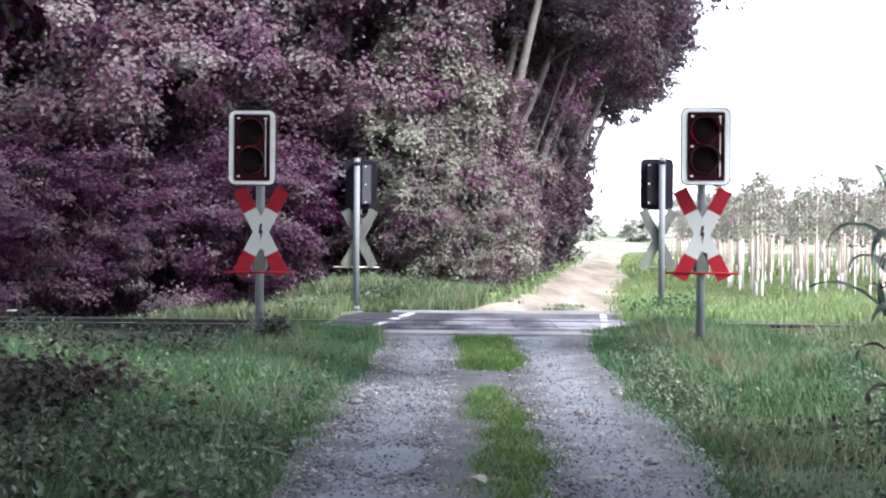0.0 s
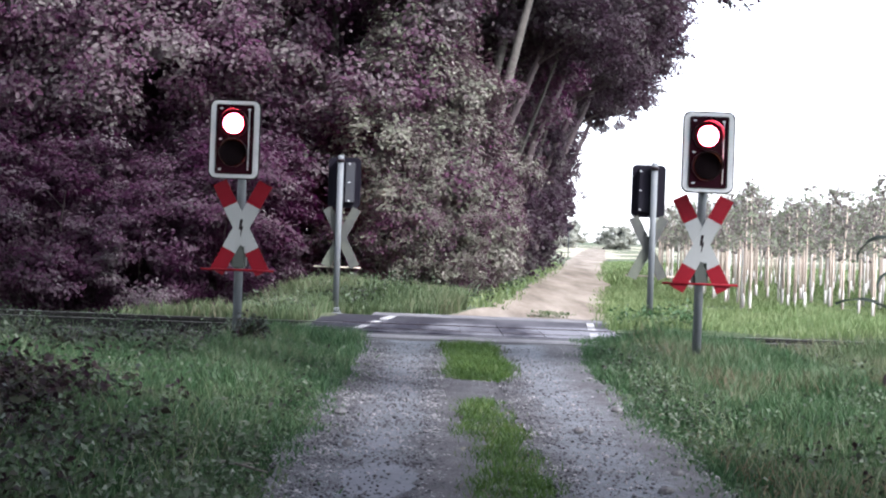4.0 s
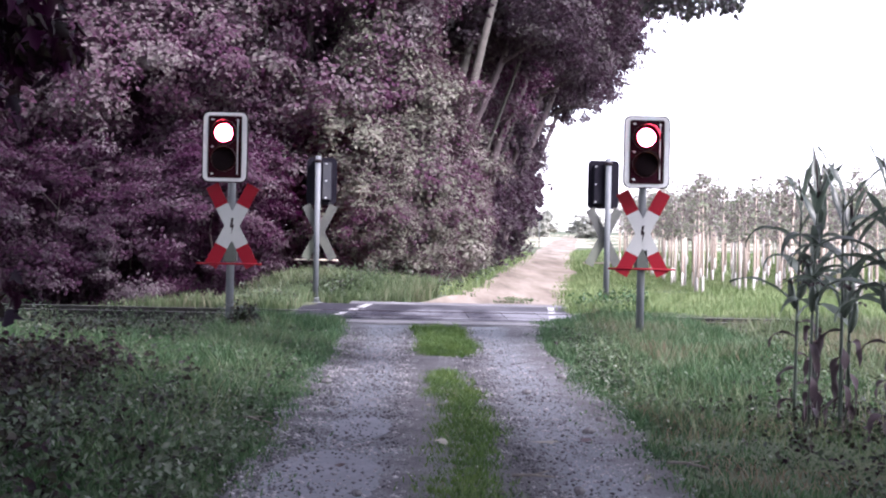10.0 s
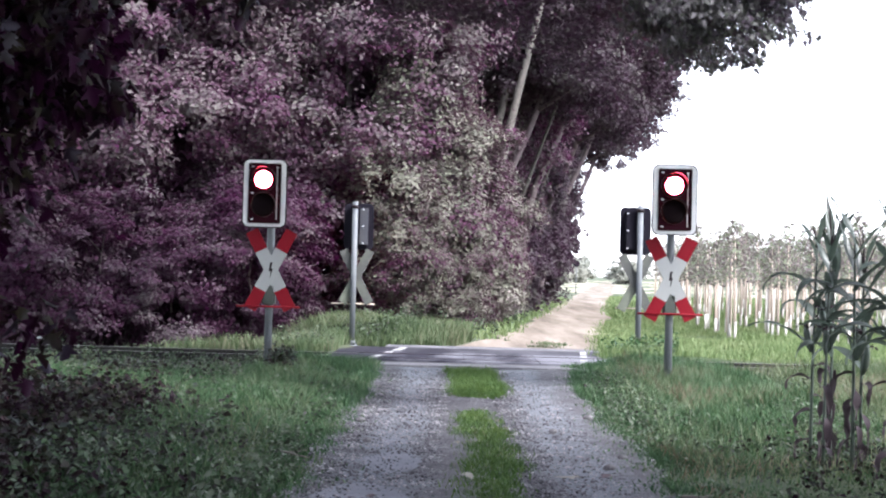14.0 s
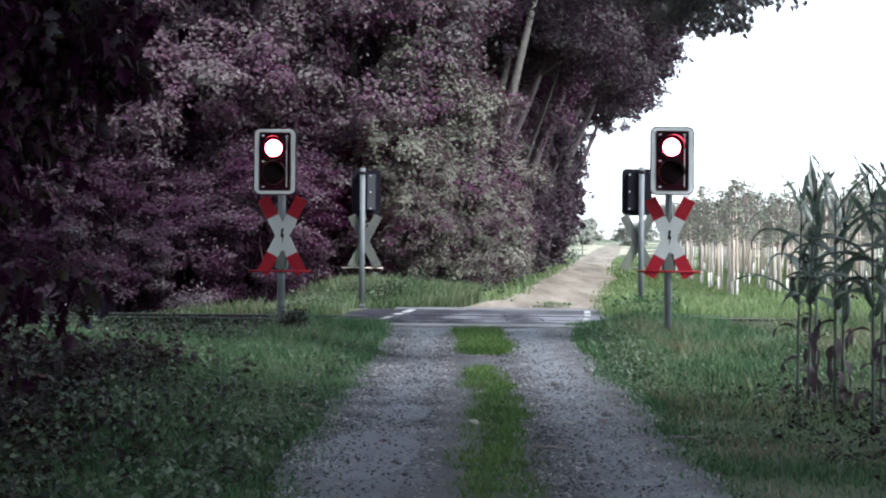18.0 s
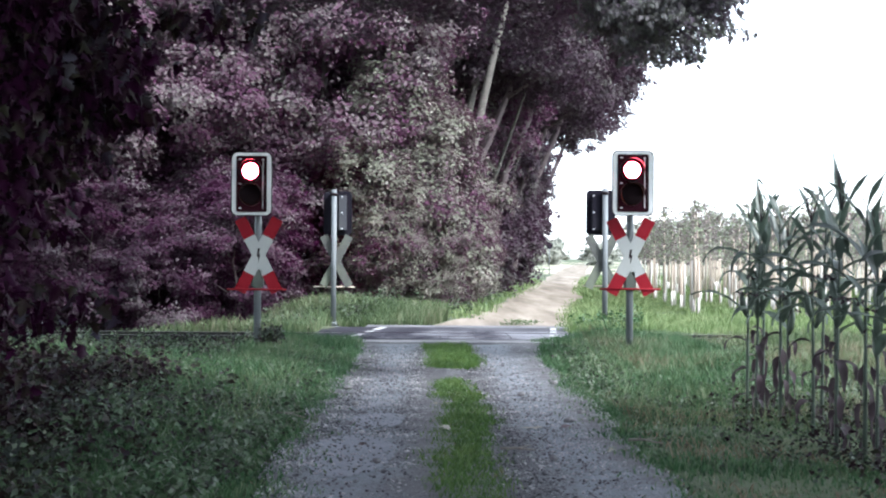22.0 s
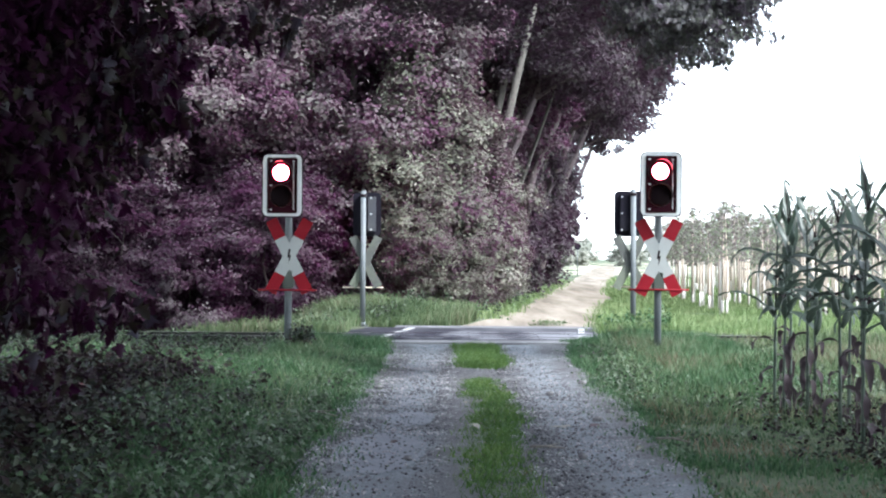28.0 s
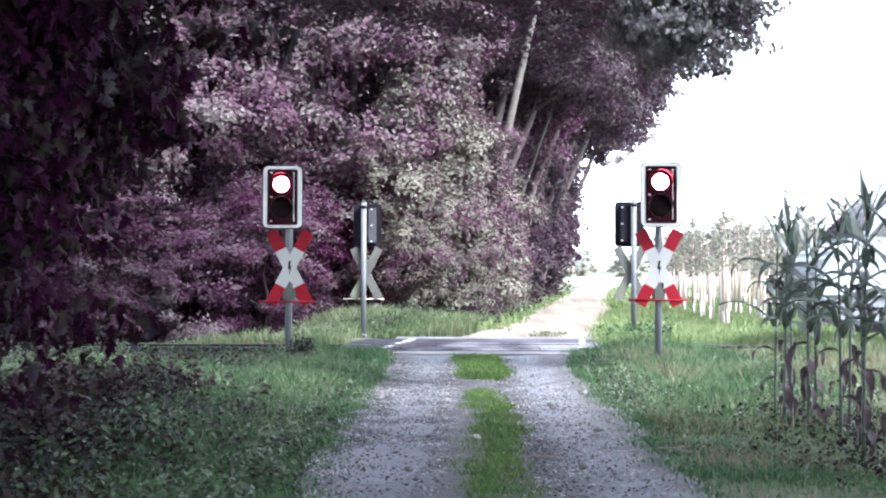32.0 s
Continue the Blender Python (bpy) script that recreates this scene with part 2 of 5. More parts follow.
MAT_BLACK = plain("black_housing", (0.014, 0.009, 0.011), 0.45, 0, 0.2, 30, 0.1, (0.02, 0.014, 0.016), 0.3)
MAT_BLACK.node_tree.nodes["Principled BSDF"].inputs["Specular IOR Level"].default_value = 0.1
# Black panel tinted red to carry some of the lamp's glow
MAT_PANEL = plain("red_tinted_signal_panel", (0.020, 0.004, 0.008), 0.85, 0, 0.2, 30, 0.1, (0.022, 0.008, 0.012), 0.3)
MAT_PANEL.node_tree.nodes["Principled BSDF"].inputs["Specular IOR Level"].default_value = 0.04
MAT_DARKBACK = plain("dark_back", (0.010, 0.009, 0.014), 0.7, 0, 0.2, 30, 0.1, (0.018, 0.018, 0.022), 0.4)
MAT_DARKBACK.node_tree.nodes["Principled BSDF"].inputs["Specular IOR Level"].default_value = 0.05
MAT_GREYBOX = plain("grey_box", (0.032, 0.034, 0.042), 0.6, 0.1, 0.1, 30, 0.1)
MAT_POLE = plain("galvanised_pole", (0.105, 0.115, 0.125), 0.65, 0.1, 0.15, 25, 0.1, (0.16, 0.17, 0.15), 0.5)
MAT_CABINET = plain("green_grey_box", (0.045, 0.055, 0.046), 0.7, 0.1, 0.15, 30, 0.1)
MAT_TUBE = plain("white_guard_tube", (0.50, 0.48, 0.45), 0.7, 0, 0.2, 8, 0.05, (0.36, 0.32, 0.27), 0.6)
MAT_STAKE = plain("pale_stake", (0.52, 0.43, 0.36), 0.8, 0, 0.2, 25, 0.2)
MAT_BARK = plain("grey_bark", (0.090, 0.082, 0.072), 0.9, 0, 0.5, 9, 0.8, (0.03, 0.028, 0.026), 0.8)
MAT_TWIG = plain("twig_bark", (0.10, 0.075, 0.08), 0.9, 0, 0.3, 14, 0.4)
# Bark kept near black: the maple's shade is in this colour
MAT_SHADEBARK = plain("shaded_maple_bark", (0.022, 0.018, 0.021), 0.95, 0, 0.3, 14, 0.4)
MAT_DRYWOOD = plain("dry_stick", (0.15, 0.135, 0.12), 0.9, 0, 0.3, 30, 0.4)
MAT_DEADLEAF = plain("pale_dead_leaf", (0.21, 0.20, 0.16), 0.85, 0, 0.3, 25, 0.3)
MAT_TRAIN = plain("pale_train_paint", (0.34, 0.38, 0.41), 0.35, 0, 0.03, 10, 0.0, (0.25, 0.27, 0.29), 0.25)
MAT_TRAINDARK = plain("dark_underframe", (0.03, 0.03, 0.032), 0.7, 0, 0.2, 10, 0.2)
MAT_TRAINGREY = plain("grey_train_skirt", (0.16, 0.17, 0.19), 0.45, 0, 0.05, 10, 0.0)
MAT_GLASS = plain("dark_window_glass", (0.02, 0.022, 0.026), 0.08, 0, 0.1, 5, 0.0)

# Front shrubs: darker copy of the mauve leaf, shade put into its colours
MAUVE_SHADED = [(0.028, 0.006, 0.022), (0.041, 0.017, 0.034), (0.064, 0.045, 0.057), (0.106, 0.095, 0.097)]
# Dark purple stops and magenta inner paint the purple shadows between lit clumps
MAT_LEAF_MAUVE_SHADED = leaf_material("shaded_mauve_leaves", MAUVE_SHADED, 0.3, inner=(0.066, 0.006, 0.048), patch=0.7, vary=0.5)
# Upper trees: lighter copy of the mauve leaf, lit tone in its colours
MAT_LEAF_MAUVE_LIT = leaf_material("lit_mauve_leaves", [(0.052, 0.013, 0.042), (0.078, 0.043, 0.064), (0.118, 0.098, 0.103), (0.19, 0.18, 0.166)], 0.3, inner=(0.10, 0.013, 0.073), patch=0.5, vary=0.5)
# Magenta low stop and inner paint shadow patches among the grey-green leaves
MAT_LEAF_GREY = leaf_material("grey_green_leaves", [(0.070, 0.022, 0.055), (0.085, 0.055, 0.070), (0.108, 0.112, 0.090), (0.148, 0.162, 0.118), (0.22, 0.205, 0.185)], 0.28, inner=(0.11, 0.04, 0.08), patch=0.6, vary=0.6)
MAT_LEAF_DARK = leaf_material("dark_canopy_leaves", [(0.036, 0.020, 0.033), (0.054, 0.044, 0.050), (0.088, 0.090, 0.078)], 0.3, inner=(0.068, 0.026, 0.055), vary=0.5)
# Far darker than real leaves: the maple's shade is put into these colours
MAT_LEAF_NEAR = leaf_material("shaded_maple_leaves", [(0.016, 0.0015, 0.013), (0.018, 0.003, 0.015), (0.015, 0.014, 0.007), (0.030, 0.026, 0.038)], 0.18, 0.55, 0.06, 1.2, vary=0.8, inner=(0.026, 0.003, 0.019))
# Leaf colours raised to stand in for sky glare over the bough
MAT_LEAF_BOUGH = leaf_material("bluish_glare_maple_leaves", [(0.074, 0.058, 0.078), (0.088, 0.080, 0.092), (0.088, 0.096, 0.080), (0.16, 0.152, 0.165)], 0.45, 0.6, 0.1, 0.9)
# Weed colours darkened to hold the shade under the maple
MAT_LEAF_NETTLE = leaf_material("shaded_weed_leaves", [(0.011, 0.004, 0.009), (0.021, 0.012, 0.014), (0.023, 0.027, 0.015), (0.044, 0.052, 0.048)], 0.2, 0.5, 0.1, 1.5, vary=0.9)
MAT_LEAF_HERB = leaf_material("herb_leaves", [(0.025, 0.022, 0.021), (0.034, 0.055, 0.028), (0.06, 0.094, 0.05), (0.12, 0.14, 0.105)], 0.3, 0.5, 0.25, 1.3)
# Nursery leaves lightened to hold some haze and overexposed sunlight
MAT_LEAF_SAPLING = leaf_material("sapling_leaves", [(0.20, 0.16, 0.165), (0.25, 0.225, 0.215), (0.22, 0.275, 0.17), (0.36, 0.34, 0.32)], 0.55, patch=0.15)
# Distance haze is mixed into these pale hedge colours
MAT_LEAF_FAR = leaf_material("hazed_hedge_leaves", [(0.19, 0.205, 0.175), (0.26, 0.27, 0.23), (0.33, 0.33, 0.29)], 0.4, patch=0.1)
MAT_CORN = leaf_material("corn_leaves", [(0.034, 0.043, 0.036), (0.068, 0.092, 0.072), (0.125, 0.155, 0.13), (0.19, 0.21, 0.21)], 0.4, 0.35, 0.5, 1.0)
MAT_CORNDRY = leaf_material("dry_corn_leaves", [(0.034, 0.022, 0.030), (0.062, 0.048, 0.052), (0.13, 0.11, 0.105)], 0.3, 0.6, 0.2, 1.0)
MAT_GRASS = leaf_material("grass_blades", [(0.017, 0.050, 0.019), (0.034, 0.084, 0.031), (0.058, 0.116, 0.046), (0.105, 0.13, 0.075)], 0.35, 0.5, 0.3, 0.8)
MAT_GRASS_LUSH = leaf_material("lush_grass", [(0.026, 0.060, 0.011), (0.046, 0.098, 0.018), (0.085, 0.132, 0.032)], 0.4, 0.5, 0.3, 1.2)
# Greens lightened so the colour holds the meadow's strong sunlight
MAT_GRASS_SUNLIT = leaf_material("sunlit_meadow_grass", [(0.10, 0.155, 0.055), (0.15, 0.21, 0.082), (0.22, 0.27, 0.13)], 0.45, 0.5, 0.3, 0.8)
MAT_GRASS_DRY = leaf_material("dry_grass", [(0.10, 0.075, 0.05), (0.16, 0.12, 0.085), (0.20, 0.17, 0.12)], 0.3, patch=0.8)
MAT_GRASS_PALE = leaf_material("pale_grass", [(0.055, 0.09, 0.04), (0.088, 0.128, 0.06), (0.125, 0.16, 0.082), (0.16, 0.155, 0.10)], 0.4, 0.5, 0.3, 0.6)


def lamp_glow(name, color, strength):
    m, nt, b = material(name)
    b.inputs["Base Color"].default_value = (*color, 1)
    b.inputs["Emission Color"].default_value = (*color, 1)
    b.inputs["Emission Strength"].default_value = strength
    return m


MAT_LIT_RED = lamp_glow("lit_red_lens", (1.0, 0.06, 0.10), 34)
MAT_LIT_YELLOW = lamp_glow("lit_yellow_lens", (1.0, 0.42, 0.22), 14)
MAT_LENS_OFF = plain("unlit_lens", (0.006, 0.003, 0.004), 0.75, 0, 0.1, 30, 0.0, (0.01, 0.008, 0.008))
MAT_LENS_OFF.node_tree.nodes["Principled BSDF"].inputs["Specular IOR Level"].default_value = 0.04


# ---- mesh helpers ----
def part(name, bm, mat, parent=None, label=""):
    me = bpy.data.meshes.new(name)
    bm.to_mesh(me)
    bm.free()
    me.materials.append(mat)
    ob = new(name, me)
    ob.parent = parent
    if label:
        tagged(ob, label)
    return ob


def cloud(name, verts, faces_per, mat, parent=None, label=""):
    """A mesh from an array of pieces: verts (n, k, 3), faces_per a tuple of index tuples within a piece."""
    n, k = verts.shape[:2]
    me = bpy.data.meshes.new(name)
    me.vertices.add(n * k)
    me.vertices.foreach_set("co", verts.astype(np.float32).ravel())
    base = (np.arange(n) * k)[:, None]
    loops, starts, totals, at = [], [], [], 0
    per = sum(len(f) for f in faces_per)
    index = np.concatenate([base + np.array(f)[None] for f in faces_per], 1)
    for f in faces_per:
        starts.append(at)
        totals.append(len(f))
        at += len(f)
    me.loops.add(n * per)
    me.loops.foreach_set("vertex_index", index.astype(np.int32).ravel())
    me.polygons.add(n * len(faces_per))
    me.polygons.foreach_set("loop_start", ((np.arange(n) * per)[:, None] + np.array(starts)[None]).astype(np.int32).ravel())
    me.polygons.foreach_set("loop_total", np.tile(np.array(totals, np.int32), n))
    me.materials.append(mat)
    me.update(calc_edges=True)
    ob = new(name, me)
    ob.parent = parent
    if label:
        tagged(ob, label)
    return ob


def box(bm, x0, x1, y0, y1, z0, z1, bevel=0.0):
    r = bmesh.ops.create_cube(bm, size=1.0)
    vs = r["verts"]
    bmesh.ops.scale(bm, verts=vs, vec=(x1 - x0, y1 - y0, z1 - z0))
    bmesh.ops.translate(bm, verts=vs, vec=((x0 + x1) / 2, (y0 + y1) / 2, (z0 + z1) / 2))
    if bevel:
        es = list({e for v in vs for e in v.link_edges})
        bmesh.ops.bevel(bm, geom=es, offset=bevel, segments=2, affect="EDGES")


def tube(bm, path, radii, sides=8, cap=True):
    """A tapered tube along points."""
    rings = []
    for i, p in enumerate(path):
        p = Vector(p)
        a = Vector(path[max(0, i - 1)])
        c = Vector(path[min(len(path) - 1, i + 1)])
        q = (c - a).normalized().to_track_quat("Z", "Y")
        r = radii[i] if isinstance(radii, (list, tuple)) else radii
        rings.append([bm.verts.new(p + q @ Vector((math.cos(s * math.tau / sides) * r, math.sin(s * math.tau / sides) * r, 0))) for s in range(sides)])
    for a, b in zip(rings, rings[1:]):
        for s in range(sides):
            f = bm.faces.new((a[s], a[(s + 1) % sides], b[(s + 1) % sides], b[s]))
            f.smooth = True
    if cap:
        bm.faces.new(rings[-1])
        bm.faces.new(rings[0][::-1])


def slab(bm, outline, y0, y1):
    """A plate: an outline in x, z, from y0 (front) to y1 (back)."""
    front = [bm.verts.new((x, y0, z)) for x, z in outline]
    back = [bm.verts.new((x, y1, z)) for x, z in outline]
    bm.faces.new(front)
    bm.faces.new(back[::-1])
    n = len(outline)
    for i in range(n):
        bm.faces.new((front[i], back[i], back[(i + 1) % n], front[(i + 1) % n]))
    bmesh.ops.recalc_face_normals(bm, faces=bm.faces[:])


def rounded(w, h, r, steps=5):
    pts = []
    for cx, cz, a0 in ((w / 2 - r, h / 2 - r, 0), (-w / 2 + r, h / 2 - r, 90), (-w / 2 + r, -h / 2 + r, 180), (w / 2 - r, -h / 2 + r, 270)):
        for i in range(steps + 1):
            a = radians(a0 + 90 * i / steps)
            pts.append((cx + r * math.cos(a), cz + r * math.sin(a)))
    return pts


def frame_plate(bm, outer, inner, y0, y1):
    """A flat ring between two outlines with as many points."""
    n = len(outer)
    v = [[bm.verts.new((x, y, z)) for x, z in pts] for pts, y in ((outer, y0), (inner, y0), (outer, y1), (inner, y1))]
    for i in range(n):
        j = (i + 1) % n
        bm.faces.new((v[0][i], v[0][j], v[1][j], v[1][i]))
        bm.faces.new((v[2][i], v[3][i], v[3][j], v[2][j]))
        bm.faces.new((v[0][i], v[2][i], v[2][j], v[0][j]))
        bm.faces.new((v[1][i], v[1][j], v[3][j], v[3][i]))
    bmesh.ops.recalc_face_normals(bm, faces=bm.faces[:])


rng = np.random.default_rng(7)


def unit(v):
    return v / np.maximum(np.linalg.norm(v, axis=-1, keepdims=True), 1e-9)


def leaves_at(points, size, flat=0.42, droop=0.45, wide=0.75, out=None):
    """Folded four-point leaves at points: (n, 4, 3). flat: how far they lie level."""
    n = len(points)
    up = unit(np.stack([rng.normal(size=n) * (1 - flat), rng.normal(size=n) * (1 - flat), np.abs(rng.normal(size=n)) * 0.4 + flat], 1))
    if out is not None:
        up = unit(out * 0.7 + np.array([0, 0, 0.55]) + 0.32 * rng.normal(size=(n, 3)))
    ang = rng.uniform(0, math.tau, n)
    ahead = np.stack([np.cos(ang), np.sin(ang), -droop + rng.normal(size=n) * 0.35], 1)
    ahead = unit(ahead - up * (ahead * up).sum(1, keepdims=True))
    side = np.cross(up, ahead)
    s = (size * rng.uniform(0.65, 1.3, n))[:, None]
    w = s * wide * 0.5
    lift = up * s * 0.12
    return np.stack([points, points + ahead * s * 0.45 + side * w + lift, points + ahead * s, points + ahead * s * 0.45 - side * w + lift], 1)


LEAF = ((0, 1, 2), (0, 2, 3))
LOBES = ((0, 0), (0.02, -0.36), (0.22, -0.24), (0.46, -0.60), (0.50, -0.22), (0.72, -0.26), (1.05, 0.0), (0.72, 0.26), (0.50, 0.22), (0.46, 0.60), (0.22, 0.24), (0.02, 0.36))
MAPLE = tuple((0, i, i + 1) for i in range(1, 11))


def maple_leaves(points, size):
    """Lobed leaves that hang from their stalks: (n, 8, 3)."""
    n = len(points)
    ang = rng.uniform(0, math.tau, n)
    ahead = unit(np.stack([np.cos(ang) * 0.6, np.sin(ang) * 0.6, -0.9 + 0.4 * rng.normal(size=n)], 1))
    side = unit(np.cross(ahead, unit(rng.normal(size=(n, 3)))))
    up = np.cross(side, ahead)
    s = (size * rng.uniform(0.6, 1.25, n))[:, None]
    return np.stack([points + (ahead * u + side * v + up * (0.45 * abs(v) - 0.22 * u * u)) * s for u, v in LOBES], 1)


def sprays(centres, radius, count, thick=0.45):
    """Points in flattened sprays round centres."""
    c = np.repeat(centres, count, 0)
    n = len(c)
    a, r = rng.uniform(0, math.tau, n), np.sqrt(rng.uniform(0, 1, n)) * np.repeat(radius, count)
    dz = rng.normal(size=n) * thick * np.repeat(radius, count) * (1.1 - r / np.repeat(radius, count)) - 0.25 * r
    return c + np.stack([np.cos(a) * r, np.sin(a) * r, dz], 1)


# ---- the lie of the land ----
def smooth(a, b, t):
    t = np.clip((t - a) / (b - a), 0, 1)
    return t * t * (3 - 2 * t)


def land(x, y):
    """Height of the ground."""
    x, y = np.asarray(x, float), np.asarray(y, float)
    z = 0.10 * smooth(19.0, 21.0, y)
    z = z + np.where(y > 28, (np.minimum(y, 150) - 28) * 0.0133, 0) + np.where(y > 150, (y - 150) * 0.0098, 0)
    z = z + 0.32 * np.exp(-(((x + 1.6) / 2.1) ** 2)) * smooth(28.5, 30.2, y) * (1 - smooth(33, 38, y))
    z = z - 0.85 * smooth(1.6, 6.4, -x) * smooth(24.6, 27.0, y) * (1 - smooth(34, 50, y))
    return z


def road_mid(y):
    """Middle of the lane beyond the crossing."""
    y = np.asarray(y, float)
    return 2.08 + (y - 29.8) * 0.106


def edge_left(y):
    return -0.82 - 0.016 * (np.asarray(y, float) - 5) + 0.035 * np.sin(np.asarray(y) * 1.7) + 0.02 * np.sin(np.asarray(y) * 4.1)


def edge_right(y):
    return 1.52 + 0.024 * (np.asarray(y, float) - 5) + 0.04 * np.sin(np.asarray(y) * 1.3 + 1) + 0.02 * np.sin(np.asarray(y) * 3.7)


def sheet(name, xs, ys, height, mat):
    gx, gy = np.meshgrid(xs, ys)
    gz = height(gx, gy)
    verts = np.stack([gx, gy, gz], -1).reshape(-1, 3)
    w, h = len(xs), len(ys)
    i = (np.arange(h - 1)[:, None] * w + np.arange(w - 1)[None]).ravel()
    faces = np.stack([i, i + 1, i + 1 + w, i + w], 1)
    me = bpy.data.meshes.new(name)
    me.from_pydata(verts.tolist(), [], faces.tolist())
    me.materials.append(mat)
    for p in me.polygons:
        p.use_smooth = True
    return new(name, me)


def strip(name, ys, left, right, height, mat, cols=9, crown=0.0):
    """A strip of road between two edges."""
    u = np.linspace(0, 1, cols)
    l, r = np.array([left(y) for y in ys]), np.array([right(y) for y in ys])
    gx = l[:, None] + (r - l)[:, None] * u[None]
    gy = np.repeat(np.array(ys)[:, None], cols, 1)
    gz = height(gx, gy) + crown * np.sin(u * math.pi)[None]
    verts = np.stack([gx, gy, gz], -1).reshape(-1, 3)
    i = (np.arange(len(ys) - 1)[:, None] * cols + np.arange(cols - 1)[None]).ravel()
    me = bpy.data.meshes.new(name)
    me.from_pydata(verts.tolist(), [], np.stack([i, i + 1, i + 1 + cols, i + cols], 1).tolist())
    me.materials.append(mat)
    for p in me.polygons:
        p.use_smooth = True
    return new(name, me)


xs = np.r_[-2500, -900, -300, -100, -40, np.arange(-20, 40.1, 0.5), 60, 120, 300, 900, 2500]
ys = np.r_[-300, -100, -40, np.arange(-10, 60.1, 0.5), np.arange(64, 160, 4), 200, 400, 1000, 3000]


def ground_height(x, y):
    wob = 0.03 * np.sin(x * 2.1 + y * 0.7) + 0.03 * np.sin(y * 1.9 - x * 0.6)
    near = np.maximum(smooth(0.2, 1.5, x - 1.6), smooth(0.2, 1.2, -0.9 - x))
    near = np.where(y > 26.5, np.minimum(near, smooth(1.3, 2.6, np.abs(x - road_mid(y)))), near)
    trench = smooth(19.9, 20.9, y) * (1 - smooth(24.7, 25.3, y)) * np.maximum(smooth(2.3, 3.0, -x), smooth(2.95, 3.5, x) * smooth(20.7, 21.3, y))
    return land(x, y) - 0.03 + wob * near * (np.abs(x) < 40) + 0.04 * near - 0.36 * trench


ground = tagged(sheet("ground", xs, ys, ground_height, MAT_GROUND), "rough green grass verge and meadow ground", "ground", kind="structure")
near_road = tagged(strip("road", np.arange(-40, 20.61, 0.2), edge_left, edge_right, lambda x, y: land(x, y) + 0.012 + 0.012 * np.sin(x * 5 + 0.4), MAT_GRAVEL, 11),
                   "grey gravel farm lane with two worn wheel tracks", "lane", kind="structure")
far_road = tagged(strip("road", np.r_[np.arange(27.9, 60, 0.2), np.arange(60, 300, 5)], lambda y: road_mid(y) - 1.15 + 0.07 * math.sin(y * 0.9) + 0.05 * math.sin(y * 2.3) - 0.16 * max(0, 31 - y) ** 1.5,
                        lambda y: road_mid(y) + 1.2 + 0.1 * math.sin(y * 0.9 + 1), lambda x, y: land(x, y) + 0.02, MAT_FARROAD, 9),
                  "pale sandy farm lane leading past the wood", "lane", kind="structure")

field = tagged(strip("field", np.arange(108, 420, 4), lambda y: -60 + 0 * y, lambda y: 90 + 0 * y, lambda x, y: land(x, y) + 0.005 + 0 * x, MAT_FIELD, 9), "pale stubble field beyond the wood", "field", kind="structure")
def ragged(y, k):
    """An uneven broken edge."""
    return 0.06 * noise.noise(Vector((y * 2.3, k, 0))) + 0.05 * noise.noise(Vector((y * 7.0, k, 3)))


def bow(y, y0, y1):
    """Full width, drawn in towards both ends."""
    return max(0.05, min(1.0, 3.0 * min(y - y0, y1 - y) / (y1 - y0))) ** 0.5


for y0, y1, l, r, k in ((5.6, 7.9, -0.72, -0.10, 1.0), (8.35, 9.75, -0.50, -0.08, 5.0), (10.2, 11.0, -0.62, -0.2, 9.0)):
    tagged(strip("road_patch", np.arange(y0, y1, 0.05), lambda y: (l + r) / 2 + (l - r) / 2 * bow(y, y0, y1) + ragged(y, k), lambda y: (l + r) / 2 + (r - l) / 2 * bow(y, y0, y1) + ragged(y, k + 2), lambda x, y: land(x, y) + 0.0205 + 0.012 * np.sin(x * 5 + 0.4), MAT_PATCH, 9),
           "smooth bluish-grey worn slab showing in the gravel", "lane", kind="structure")

# ---- the crossing ----
crossing = tagged(new("level_crossing"), "dark asphalt level crossing with concrete edges and white dashes", "crossing", kind="structure")
bm = bmesh.new()
slab_pts = [(-1.9, 21.35), (2.35, 21.35), (2.9, 27.1), (-2.0, 27.1)]
bmv = [bm.verts.new((x, y, 0.125)) for x, y in slab_pts]
low = [bm.verts.new((x, y, -0.1)) for x, y in slab_pts]
bm.faces.new(bmv)
for i in range(4):
    bm.faces.new((low[i], low[(i + 1) % 4], bmv[(i + 1) % 4], bmv[i]))
part("asphalt", bm, MAT_ASPHALT, crossing)
for y0, y1, x0, x1 in ((20.55, 21.35, -1.55, 2.5), (27.1, 28.3, -1.2, 3.0)):
    bm = bmesh.new()
    box(bm, x0, x1, y0, y1, -0.1, 0.124)
    part("edge_strip", bm, MAT_CONCRETE, crossing)
for x in np.arange(-1.2, 2.41, 0.6):
    for y0, y1 in ((21.75, 22.48), (22.64, 23.96), (24.12, 24.85)):
        bm = bmesh.new()
        box(bm, x - 0.296, x + 0.296, y0, y1, 0.0, 0.137, 0.006)
        part("panel", bm, MAT_WORN, crossing)
# Black strips laid over the rail gaps in place of their shade
for y in (22.50, 24.10):
    bm = bmesh.new()
    box(bm, -1.5, 2.7, y - 0.06, y + 0.06, 0.0, 0.1405)
    part("flangeway", bm, MAT_BLACK, crossing, "black strip standing in for the shaded gap beside the rail")
